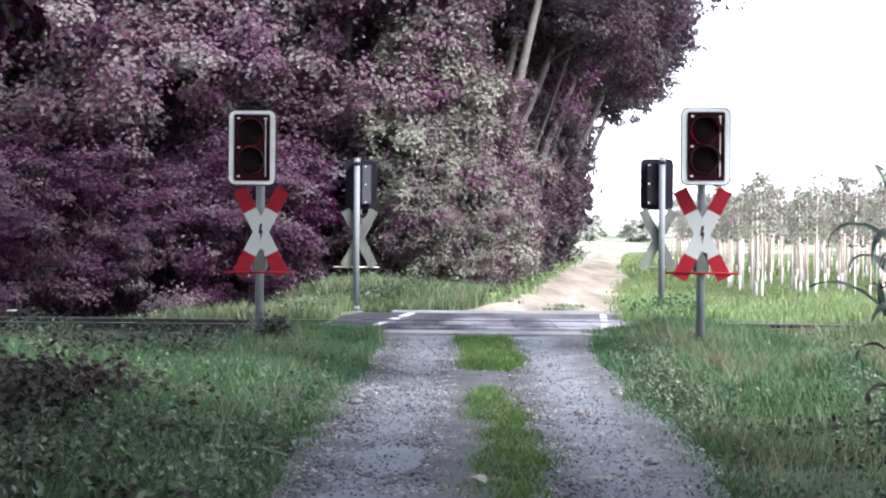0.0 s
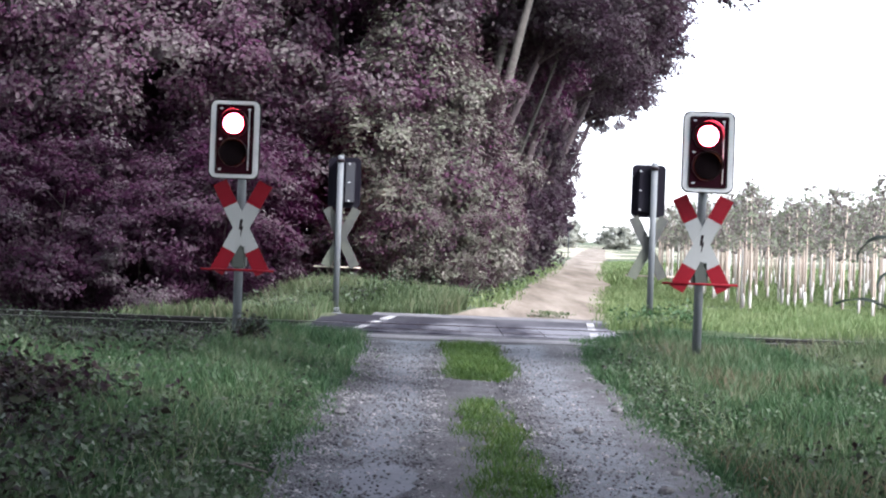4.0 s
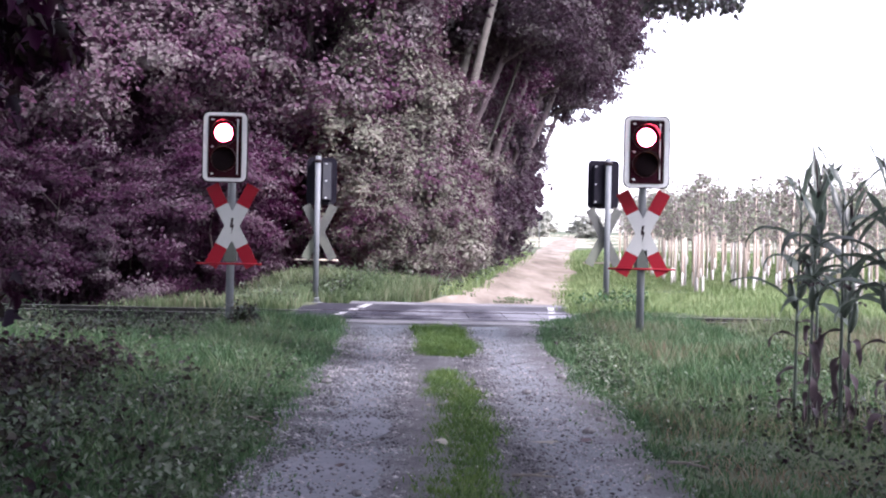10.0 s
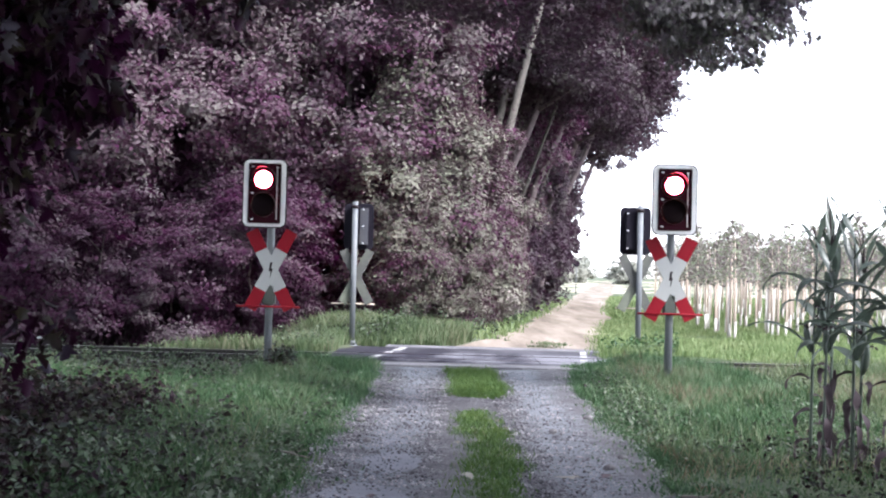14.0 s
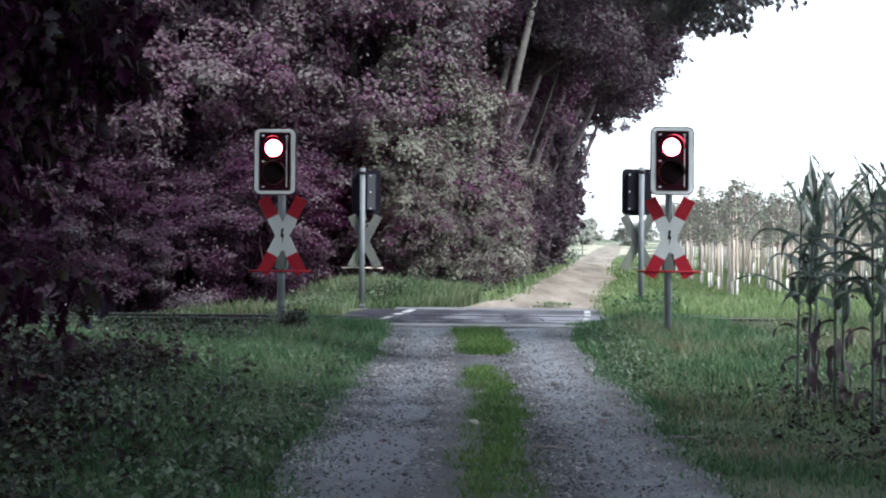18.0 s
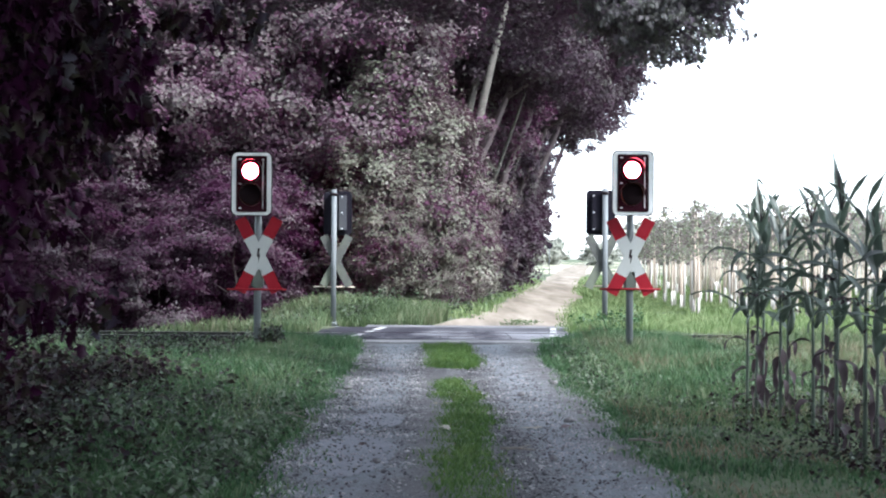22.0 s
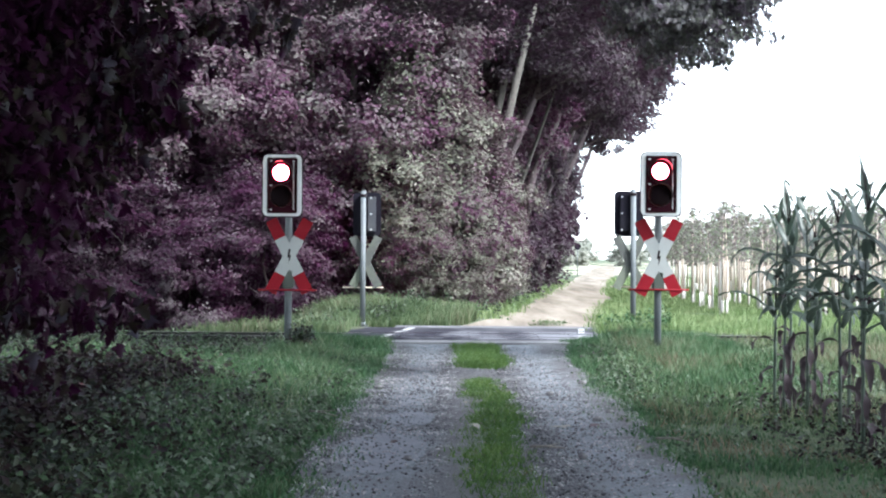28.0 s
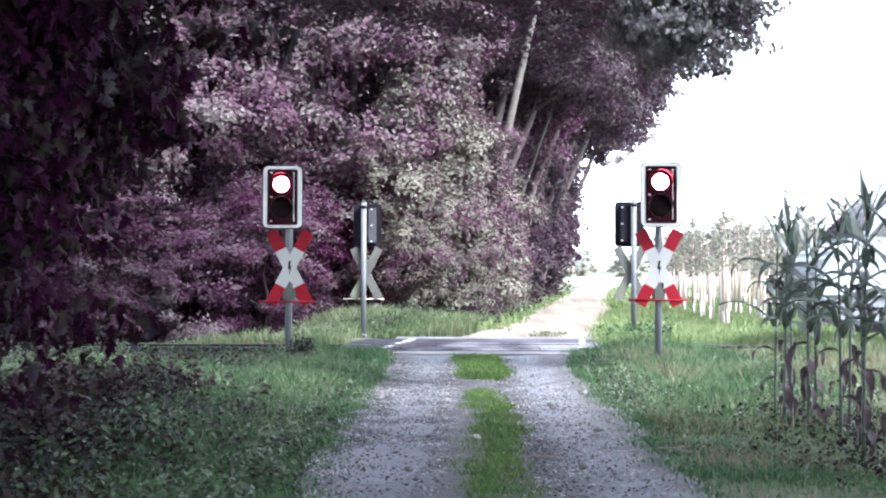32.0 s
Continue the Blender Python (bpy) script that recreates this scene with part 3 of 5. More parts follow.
for y0, y1 in ((20.95, 21.5), (22.3, 23.35), (24.2, 24.75), (25.4, 26.7)):
    for xa, slope in ((-1.30, 0.085), (2.13, 0.08)):
        bm = bmesh.new()
        for z in (0.12, 0.1415):
            for y in (y0, y1):
                for dx in (-0.06, 0.06):
                    bm.verts.new((xa + slope * (y - 21) + dx, y, z))
        bm.verts.ensure_lookup_table()
        for q in ((4, 5, 7, 6), (0, 1, 5, 4), (2, 6, 7, 3), (0, 4, 6, 2), (1, 3, 7, 5)):
            bm.faces.new([bm.verts[i] for i in q])
        part("white_dash", bm, MAT_PAINT, crossing)

# ---- railway ----
track = tagged(new("railway_track"), "single railway track of rusty steel rails on ballast, both coloured as shaded", "track", kind="structure")
for y in (22.56, 24.04):
    bm = bmesh.new()
    box(bm, -720, 720, y - 0.07, y + 0.07, -0.04, -0.02)
    box(bm, -720, 720, y - 0.012, y + 0.012, -0.02, 0.09)
    box(bm, -720, 720, y - 0.036, y + 0.036, 0.09, 0.126)
    part("rail", bm, MAT_RUST_SHADED, track)
    bm = bmesh.new()
    box(bm, -720, 720, y - 0.03, y + 0.03, 0.126, 0.13)
    part("rail_head", bm, MAT_RAILTOP, track)
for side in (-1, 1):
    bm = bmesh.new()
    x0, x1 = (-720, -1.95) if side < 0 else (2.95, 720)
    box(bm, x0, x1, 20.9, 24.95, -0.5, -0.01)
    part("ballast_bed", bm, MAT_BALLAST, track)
bm = bmesh.new()
box(bm, -0.13, 0.13, 22.0, 24.6, -0.1, 0.0, 0.01)
tie = part("sleeper", bm, MAT_WOODTIE, track)
tie.location.x = -2.3
for i in range(1, 80):
    o = tie.copy()
    scene.collection.objects.link(o)
    o.location.x = (-2.3 - 0.6 * (i // 2)) if i % 2 == 0 else (3.2 + 0.6 * (i // 2))


# ---- signals ----
def signal(facing, x, y, z0, boards, cross, rod):
    """A crossing light signal with its warning cross. facing: -1 looks at the camera. boards, cross: centre height; rod: height."""
    ob = tagged(new("crossing_signal"), "black railway light signal with white border above red-white cross" if facing < 0 else "back of a black railway light signal on a grey pole",
                "signal", "signals at the crossing")
    f = facing
    bm = bmesh.new()
    top = boards + (0.44 if f < 0 else 0.49)
    tube(bm, [(0, 0, z0), (0, 0, top)], 0.052 if f < 0 else 0.056, 14)
    part("pole", bm, MAT_POLE, ob)
    bm = bmesh.new()
    tube(bm, [(0, 0, z0), (0, 0, z0 + 0.03)], 0.17, 16)
    tube(bm, [(0, 0, z0 + 0.03), (0, 0, z0 + 0.12)], 0.075, 14)
    part("base_flange", bm, MAT_POLE, ob)
    for a in range(4):
        bm = bmesh.new()
        tube(bm, [(0.13 * math.cos(a * 1.571 + 0.78), 0.13 * math.sin(a * 1.571 + 0.78), z0 + 0.03), (0.13 * math.cos(a * 1.571 + 0.78), 0.13 * math.sin(a * 1.571 + 0.78), z0 + 0.06)], 0.016, 6)
        part("bolt", bm, MAT_POLE, ob)
    w, h = 0.60, 0.935
    bx = -0.065 if f < 0 and x < 0 else (0.0 if f < 0 else (0.06 if x < 0 else -0.06))
    yf = f * 0.30                      # front of the board
    board = part("board", plate_mesh(rounded(w, h, 0.09), yf, yf - f * 0.02), MAT_BLACK if f < 0 else MAT_DARKBACK, ob)
    board.location = (bx, 0, boards)
    bm = bmesh.new()
    frame_plate(bm, rounded(w - 0.03, h - 0.03, 0.08), rounded(0.425, 0.80, 0.02), yf + f * 0.012, yf + f * 0.001)
    part("white_border", bm, MAT_BORDER, board)
    part("backplate", plate_mesh(rounded(0.428, 0.803, 0.02), yf + f * 0.0125, yf + f * 0.002), MAT_PANEL if f < 0 else MAT_BLACK, board, "dark inner panel")
    bm = bmesh.new()
    inner = rounded(0.43, 0.805, 0.02)
    outer = rounded(0.445, 0.82, 0.025)
    frame_plate(bm, outer, inner, yf + f * 0.03, yf + f * 0.013)
    part("rim", bm, MAT_BLACK, board)
    # housing behind the board
    bm = bmesh.new()
    box(bm, -0.2, 0.2, min(yf - f * 0.02, f * 0.09), max(yf - f * 0.02, f * 0.09), -0.38, 0.38, 0.015)
    part("housing", bm, MAT_BLACK if f < 0 else MAT_DARKBACK, board)
    if f > 0:
        bm = bmesh.new()
        box(bm, 0.03 if x < 0 else -0.2, 0.2 if x < 0 else -0.02, 0.072, 0.09, -0.37, 0.37, 0.01)
        part("door", bm, MAT_GREYBOX if x < 0 else MAT_DARKBACK, board, "grey access door")
        for bz in (0.34, 0.0, -0.34):
            bm = bmesh.new()
            xx = 0.1 if x < 0 else -0.17
            box(bm, xx - 0.018, xx + 0.018, 0.06, 0.072, bz - 0.012, bz + 0.012, 0.003)
            part("hinge", bm, MAT_BORDER, board, "shiny hinge pin")
        bm = bmesh.new()
        tube(bm, [(-bx, 0, 0.36), (-bx, 0, 0.42)], 0.072, 14)
        part("clamp", bm, MAT_BLACK, board)
    lenses = []
    for k, dz in ((0, 0.185), (1, -0.16)):
        # lens: a disc that glows on one face and is dark on the other
        bm = bmesh.new()
        tube(bm, [(0, -0.045, 0), (0, -0.040, 0), (0, -0.028, 0), (0, -0.012, 0), (0, 0.0, 0)], [0.018, 0.054, 0.088, 0.110, 0.117], 28)
        lens = part("lens", bm, (MAT_LIT_RED, MAT_LIT_YELLOW)[k], board, ("red", "yellow")[k] + " lamp lens, lit face and dark face")
        lens.location = (-0.015, yf + f * 0.05, dz)
        bm = bmesh.new()
        tube(bm, [(0, 0.001, 0), (0, 0.012, 0), (0, 0.03, 0), (0, 0.036, 0)], [0.1562, 0.14, 0.07, 0.02], 28)
        part("lens_back", bm, MAT_LENS_OFF, lens, "dark unlit lens face")
        lenses.append((lens, lens.location.copy()))
        bm = bmesh.new()
        ring = [(math.cos(a * math.tau / 32), math.sin(a * math.tau / 32)) for a in range(32)]
        frame_plate(bm, [(x * 0.166 - 0.015, z * 0.166 + dz) for x, z in ring], [(x * 0.157 - 0.015, z * 0.157 + dz) for x, z in ring], yf + f * 0.036, yf + f * 0.0125)
        part("lens_collar", bm, MAT_BLACK, board)
        # visor: an open half pipe over the lens
        bm = bmesh.new()
        for seg in range(17):
            a0 = radians(-25 + seg * 13)
            a1 = radians(-25 + (seg + 1) * 13)
            dep = [0.03 + 0.17 * max(0.0, math.sin(a + 0.45)) for a in (a0, a1)]
            ring = []
            for r in (0.1665, 0.174):
                for a, d in ((a0, dep[0]), (a1, dep[1])):
                    ring += [bm.verts.new((math.cos(a) * r - 0.015, yf + f * 0.013, math.sin(a) * r + dz)), bm.verts.new((math.cos(a) * r - 0.015, yf + f * (0.013 + d), math.sin(a) * r + dz))]
            for q in ((0, 1, 3, 2), (4, 6, 7, 5), (1, 5, 7, 3)):
                bm.faces.new([ring[i] for i in q])
        bmesh.ops.remove_doubles(bm, verts=bm.verts[:], dist=0.0005)
        part("visor", bm, MAT_BLACK, board)
    if f < 0:
        for sx, sz in ((-0.165, 0.36), (0.165, 0.355), (-0.165, -0.355), (-0.165, 0.0)):
            bm = bmesh.new()
            box(bm, sx - 0.018, sx + 0.018, yf + f * 0.022, yf + f * 0.012, sz - 0.01, sz + 0.01, 0.003)
            part("screw", bm, MAT_BORDER, board, "bright fixing screw")
        bm = bmesh.new()
        box(bm, 0.16, 0.172, yf + f * 0.03, yf + f * 0.012, -0.36, 0.36, 0.004)
        part("pale_strip", bm, MAT_BORDER, board, "thin white strip along the panel's right edge")
    # warning cross
    yc = f * 0.07
    a, half, bw = math.atan2(1.06, 0.545), 0.60, 0.088
    cross_part = new("warning_cross")
    cross_part.parent = ob
    cross_part.location = (0.02 if x < 0 else 0, 0, cross)
    if f > 0:
        cross_part.location.x = 0.05 if x < 0 else -0.06
    for s in (-1, 1):
        dx, dz = math.cos(a) * s, math.sin(a)
        nx, nz = -dz, dx
        for t0, t1, mat in ((-half, -0.30, MAT_RED), (-0.30, 0.30, MAT_WHITE), (0.30, half, MAT_RED)):
            bm = bmesh.new()
            pts = [(dx * t0 + nx * bw, dz * t0 + nz * bw), (dx * t1 + nx * bw, dz * t1 + nz * bw), (dx * t1 - nx * bw, dz * t1 - nz * bw), (dx * t0 - nx * bw, dz * t0 - nz * bw)]
            off = 0.003 if s > 0 else 0.0
            slab(bm, pts, yc + f * (0.02 + off), yc + f * (0.004 + off))
            part("blade", bm, mat, cross_part, "" if mat is MAT_WHITE else "red blade end")
            if f > 0:
                bm = bmesh.new()
                slab(bm, pts, yc + f * (0.001 - off * 0.3), yc - f * (0.002 + off * 0.3))
                part("blade_back", bm, MAT_SIGNBACK, cross_part, "bare grey back of the blade")
    if f < 0:
        bm = bmesh.new()
        flash = [(-0.012, 0.10), (0.022, 0.105), (0.008, 0.02), (0.03, 0.02), (-0.008, -0.12), (-0.002, -0.02), (-0.028, -0.02)]
        slab(bm, flash, yc + f * 0.0262, yc + f * 0.0232)
        part("flash_mark", bm, MAT_BLACK, cross_part, "small black lightning arrow")
    # holding bar below the cross, and the box on the pole
    bm = bmesh.new()
    rx0, rx1 = (-0.44, 0.43)
    tube(bm, [(rx0, yc + f * 0.03, rod), (rx1, yc + f * 0.03, rod)], 0.014, 8)
    part("holding_bar", bm, MAT_RED if f < 0 else MAT_STAKE, ob, "thin red holding bar")
    if f < 0:
        bm = bmesh.new()
        box(bm, -0.085, 0.085, -0.09, 0.09, cross - 0.48, cross - 0.20, 0.02)
        part("connection_box", bm, MAT_CABINET, ob)
        bm = bmesh.new()
        tube(bm, [(0, 0, cross + 0.03), (0, 0, cross + 0.10)], 0.066, 14)
        part("clamp", bm, MAT_DARKBACK, ob)
    ob.location = (x, y, 0)
    return ob, lenses


def plate_mesh(outline, y0, y1):
    bm = bmesh.new()
    slab(bm, outline, y0, y1)
    return bm


SIGNALS = [signal(-1, -2.42, 18.72, 0.0, 2.51, 1.475, 0.972), signal(-1, 3.0, 18.2, 0.0, 2.53, 1.485, 1.02),
           signal(1, -1.93, 28.4, 0.06, 2.49, 1.47, 0.92), signal(1, 3.68, 27.2, 0.06, 2.49, 1.48, 0.985)]


# ---- trees and shrubs ----
def tree(name, height, spread, low, leaf_mat, clumps, per, size, trunk_r, lean=(0, 0), label="", category="tree", group="", limbs=7, bark=None, maple=False, seed=0, wide=0.75, puff=1.0, layer=0.5):
    """A tree: a tapered trunk, limbs, and a crown of leaf sprays round limb ends."""
    global rng
    rng = np.random.default_rng(seed + 11)
    r = random.Random(seed)
    ob = tagged(new(name), label, category, group)
    bm = bmesh.new()
    pts = []
    for i in range(7):
        t = i / 6
        pts.append((lean[0] * t - 0.06 * lean[0] * math.sin(t * 5.5) + r.uniform(-0.08, 0.08) * (i > 0), lean[1] * t + r.uniform(-0.08, 0.08) * (i > 0), -0.15 + t * height * 0.93))
    tube(bm, pts, [trunk_r * (1.25 if i == 0 else 1 - 0.13 * i) for i in range(7)], 10)
    part("trunk", bm, bark or (MAT_BARK if trunk_r > 0.07 else MAT_TWIG), ob)
    ends = []
    for k in range(limbs):
        t = low + (0.95 - low) * (k + 0.5) / limbs
        z = t * height * 0.93
        b = Vector((lean[0] * t, lean[1] * t, z))
        ang = k * 2.4 + r.uniform(-0.4, 0.4)
        reach = spread * r.uniform(0.55, 0.95) * (1.05 - 0.45 * abs(t - 0.5))
        mid = b + Vector((math.cos(ang) * reach * 0.5, math.sin(ang) * reach * 0.5, reach * 0.28))
        end = b + Vector((math.cos(ang) * reach, math.sin(ang) * reach, reach * 0.35))
        bm = bmesh.new()
        tube(bm, [b, mid, end], [trunk_r * 0.42, trunk_r * 0.26, trunk_r * 0.08], 6)
        part("limb", bm, bark or (MAT_BARK if trunk_r > 0.07 else MAT_TWIG), ob)
        ends += [mid, end]
    # clump centres: an uneven shell, thicker outside
    u = unit(rng.normal(size=(clumps, 3)))
    rad = rng.uniform(0.45, 1.0, clumps) ** 0.6
    lobes = 1 + 0.22 * np.sin(u[:, 0] * 5 + seed) * np.sin(u[:, 2] * 6 + seed * 2) + 0.15 * np.sin(u[:, 1] * 9)
    zmid, zhalf = height * (1 + low) / 2, height * (1 - low) / 2
    c = u * (rad * lobes)[:, None] * np.array([spread, spread, zhalf])
    c[:, 0] += lean[0] * 0.6
    c[:, 1] += lean[1] * 0.6
    c[:, 2] += zmid
    c = c[c[:, 2] > 0.15]
    radius = rng.uniform(0.25, 0.6, len(c)) * (0.7 + 0.12 * spread) * puff
    p = sprays(c, radius, per, layer)
    if maple:
        cloud("crown", maple_leaves(p, size), MAPLE, leaf_mat, ob)
    else:
        cloud("crown", leaves_at(p, size, wide=wide, out=unit(p - np.repeat(c, per, 0) + 0.35 * unit(np.repeat(c, per, 0) - np.array([lean[0] * 0.6, lean[1] * 0.6, zmid])))), LEAF, leaf_mat, ob)
    return ob


def put(ob, x, y, turn=0, scale=1.0, dz=0.0):
    m = Matrix.Translation((x, y, float(land(x, y)) + dz)) @ Matrix.Rotation(radians(turn), 4, "Z") @ Matrix.Scale(scale, 4)
    return m


SHRUB_LABEL = "dense mauve-leaved shrub at the edge of the wood"
shrub_kinds = [tree("shrub", 4.6, 1.9, 0.02, MAT_LEAF_MAUVE_SHADED, 84, 330, 0.105, 0.05, label=SHRUB_LABEL, category="shrub", group="shrubs along the wood", limbs=6, seed=s, puff=1.25, wide=0.58) for s in (1, 2, 3)]
grey_kinds = [tree("shrub", 5.4, 1.4, 0.02, MAT_LEAF_GREY, 120, 230, 0.11, 0.05, label="grey-green shrub at the edge of the wood", category="shrub", group="shrubs along the wood", limbs=6, seed=s, wide=0.5, puff=1.0, layer=0.95) for s in (4, 5)]
dark_kinds = [tree("shrub", 4.8, 1.5, 0.02, MAT_LEAF_DARK, 190, 80, 0.15, 0.05, label="dark leafy shrub beside the lane", category="shrub", group="shrubs along the wood", limbs=6, seed=s) for s in (14, 15)]
wood_kinds = [tree("tree", 10.5, 3.0, 0.22, MAT_LEAF_MAUVE_LIT, 120, 360, 0.115, 0.15, label="tall mauve-leaved tree in the wood", category="tree", group="trees of the wood", limbs=9, seed=s, puff=1.2, wide=0.58, layer=0.8) for s in (6, 7)]
lane_kinds = [tree("tree", 14.0, 3.7, 0.52, MAT_LEAF_DARK, 460, 105, 0.135, 0.17, (3.9, 0.3), label="tall dark tree leaning out over the lane", category="tree", group="trees beside the lane", limbs=10, seed=s, bark=MAT_TWIG, layer=0.8) for s in (8, 9)]
ivy_kinds = [tree("tree", 11.5, 0.95, 0.06, MAT_LEAF_GREY, 240, 80, 0.11, 0.14, (0.9, 0.1), label="ivy-clad grey-green tree at the wood's edge", category="tree", group="trees of the wood", limbs=7, seed=s, wide=0.55, layer=0.9) for s in (18, 19)]
slim_kinds = [tree("tree", 13.0, 2.4, 0.76, MAT_LEAF_DARK, 110, 60, 0.15, r, (lean, 0.2), label="slender pale-barked tree leaning over the lane", category="tree", group="trees beside the lane", limbs=4, seed=s, bark=MAT_BARK) for s, r, lean in ((16, 0.17, 2.3), (17, 0.085, 3.6))]
screen_kinds = [tree("tree", 9.5, 1.5, 0.03, MAT_LEAF_DARK, 300, 80, 0.15, 0.11, (1.3, 0.2), label="leafy dark tree clad to the ground beside the lane", category="tree", group="trees beside the lane", limbs=6, seed=s, bark=MAT_TWIG, layer=0.9) for s in (24, 25)]
used = set()


def plant(ob, x, y, turn=0.0, scale=1.0):
    if ob in used:
        return copy_thing(ob, put(ob, x, y, turn, scale))
    used.add(ob)
    ob.matrix_basis = put(ob, x, y, turn, scale)
    return ob


pick = random.Random(5)
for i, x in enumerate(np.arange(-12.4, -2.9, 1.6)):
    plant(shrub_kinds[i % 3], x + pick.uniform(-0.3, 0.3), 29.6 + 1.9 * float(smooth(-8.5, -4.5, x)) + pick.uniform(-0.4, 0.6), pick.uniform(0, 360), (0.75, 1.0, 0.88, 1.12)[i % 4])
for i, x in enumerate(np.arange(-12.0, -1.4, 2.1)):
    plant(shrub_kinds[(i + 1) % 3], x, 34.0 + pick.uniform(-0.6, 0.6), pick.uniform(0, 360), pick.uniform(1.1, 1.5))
for i, (x, y, s) in enumerate(((-1.5, 33.4, 0.95), (-0.5, 34.2, 1.05), (0.25, 35.6, 1.1), (-0.9, 32.7, 0.6), (0.1, 33.7, 0.62), (0.9, 38.6, 0.7), (0.0, 37.8, 1.1), (1.25, 41.0, 0.62), (1.5, 43.2, 0.6))):
    plant(grey_kinds[i % 2], x, y, pick.uniform(0, 360), s)
for i, (x, y, s) in enumerate(((0.6, 42.6, 0.8), (0.8, 45.0, 0.95), (0.9, 48.8, 1.05), (1.2, 53.5, 1.2), (1.6, 57, 1.2), (2.0, 61, 1.25), (2.5, 65, 1.3), (3.0, 69, 1.35), (4.0, 78, 1.3), (4.8, 90, 1.3), (-0.3, 46, 1.5), (0.4, 52, 1.5), (1.2, 58, 1.5))):
    plant(dark_kinds[i % 2], x, y, pick.uniform(0, 360), s)
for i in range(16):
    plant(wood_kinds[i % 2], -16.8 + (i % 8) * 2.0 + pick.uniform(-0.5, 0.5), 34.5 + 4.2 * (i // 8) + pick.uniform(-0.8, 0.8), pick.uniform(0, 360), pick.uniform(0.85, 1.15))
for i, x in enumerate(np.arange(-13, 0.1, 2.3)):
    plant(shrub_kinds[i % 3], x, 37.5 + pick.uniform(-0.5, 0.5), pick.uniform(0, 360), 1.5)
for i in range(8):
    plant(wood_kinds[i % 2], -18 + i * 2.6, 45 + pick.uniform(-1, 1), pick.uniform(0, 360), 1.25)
for i, (x, y, s) in enumerate(((0.4, 41.0, 0.86), (1.6, 46.0, 1.0), (2.4, 52.0, 1.0), (3.3, 59, 1.0), (3.7, 67, 1.05), (5.0, 77, 1.05), (-0.3, 43, 1.0), (0.7, 50, 1.0))):
    plant(lane_kinds[i % 2], x, y, pick.uniform(-25, 25), s)

for i, (x, y, s) in enumerate(((0.50, 36.5, 1.0), (1.03, 43.0, 0.95), (-2.6, 34.6, 0.95), (1.75, 46.5, 0.75), (0.2, 40.0, 1.05))):
    plant(slim_kinds[i % 2], x, y, (0, 0, 170, 24, 0)[i], s)
for i, (x, y, s) in enumerate(((0.7, 47.0, 0.95), (1.5, 52.0, 1.0), (2.2, 58.0, 1.05), (3.0, 66.0, 1.1), (3.6, 72.0, 1.15))):
    plant(screen_kinds[i % 2], x, y, pick.uniform(-30, 30), s)

for i, (x, y, s) in enumerate(((-1.5, 33.9, 0.95), (0.05, 36.0, 0.9), (-0.7, 34.8, 1.1), (0.9, 43.0, 1.0))):
    plant(ivy_kinds[i % 2], x, y, (0, 200, 60, 300)[i], s)
for i, (x, y, s) in enumerate(((-2.0, 38.6, 1.3), (-0.5, 40.5, 1.35), (0.3, 44.5, 1.4))):
    plant(screen_kinds[i % 2], x, y, 50 + 90 * i, s)

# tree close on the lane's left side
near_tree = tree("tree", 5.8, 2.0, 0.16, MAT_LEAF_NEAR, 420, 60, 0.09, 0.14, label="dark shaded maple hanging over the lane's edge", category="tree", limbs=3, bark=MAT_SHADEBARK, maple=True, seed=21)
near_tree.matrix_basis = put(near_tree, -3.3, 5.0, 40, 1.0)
rng = np.random.default_rng(77)
c = np.stack([rng.uniform(-3.9, -0.9, 2600), rng.uniform(3.5, 5.7, 2600), rng.uniform(0.45, 4.4, 2600)], 1)
rim = -2.72 + 0.9 * smooth(0.9, 2.3, c[:, 2]) + 0.22 * np.sin(c[:, 2] * 4.3 + c[:, 1] * 2.0) + 0.15 * np.sin(c[:, 1] * 5.1)
c = c[(c[:, 0] < rim) & (c[:, 0] > rim - 1.4) & (rng.uniform(size=len(c)) < 0.20 + 0.70 * smooth(1.5, 2.8, c[:, 2]))]
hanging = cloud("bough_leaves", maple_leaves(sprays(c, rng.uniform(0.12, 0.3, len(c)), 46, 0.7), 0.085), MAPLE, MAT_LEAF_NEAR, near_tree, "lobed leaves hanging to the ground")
hanging.matrix_parent_inverse = near_tree.matrix_basis.inverted()
for k in range(4):
    bm = bmesh.new()
    tube(bm, [(-3.2, 5.0, 1.6 + 0.4 * k), (-2.9, 5.3, 2.1 + 0.4 * k), (-2.6, 5.4 + 0.1 * k, 2.2 + 0.4 * k), (-2.4, 5.4 + 0.1 * k, 2.0 + 0.4 * k)], [0.02, 0.014, 0.009, 0.003], 6)
    part("limb", bm, MAT_SHADEBARK, near_tree).matrix_parent_inverse = near_tree.matrix_basis.inverted()
over_tree = tree("tree", 9.5, 3.0, 0.55, MAT_LEAF_DARK, 60, 40, 0.16, 0.24, (5.5, 2.0), label="big dark tree reaching over the crossing", category="tree", limbs=6, seed=23)
over_tree.matrix_basis = put(over_tree, -7.6, 14.0, 0, 1.0)
rng = np.random.default_rng(91)
c = np.stack([rng.uniform(-3.5, 9.0, 1300), rng.uniform(12.5, 20.0, 1300), rng.uniform(4.35, 8.5, 1300)], 1)
c = c[(c[:, 0] < 3.6) & (c[:, 2] > 4.45 + 0.12 * np.maximum(0, 3.4 - c[:, 0]) + 0.25 * np.sin(c[:, 0] * 2.2) * np.sin(c[:, 1] * 1.7)) & ((c[:, 0] < 3.8 + 1.0 * (c[:, 2] - 4.3)) | (c[:, 2] > 5.7))]
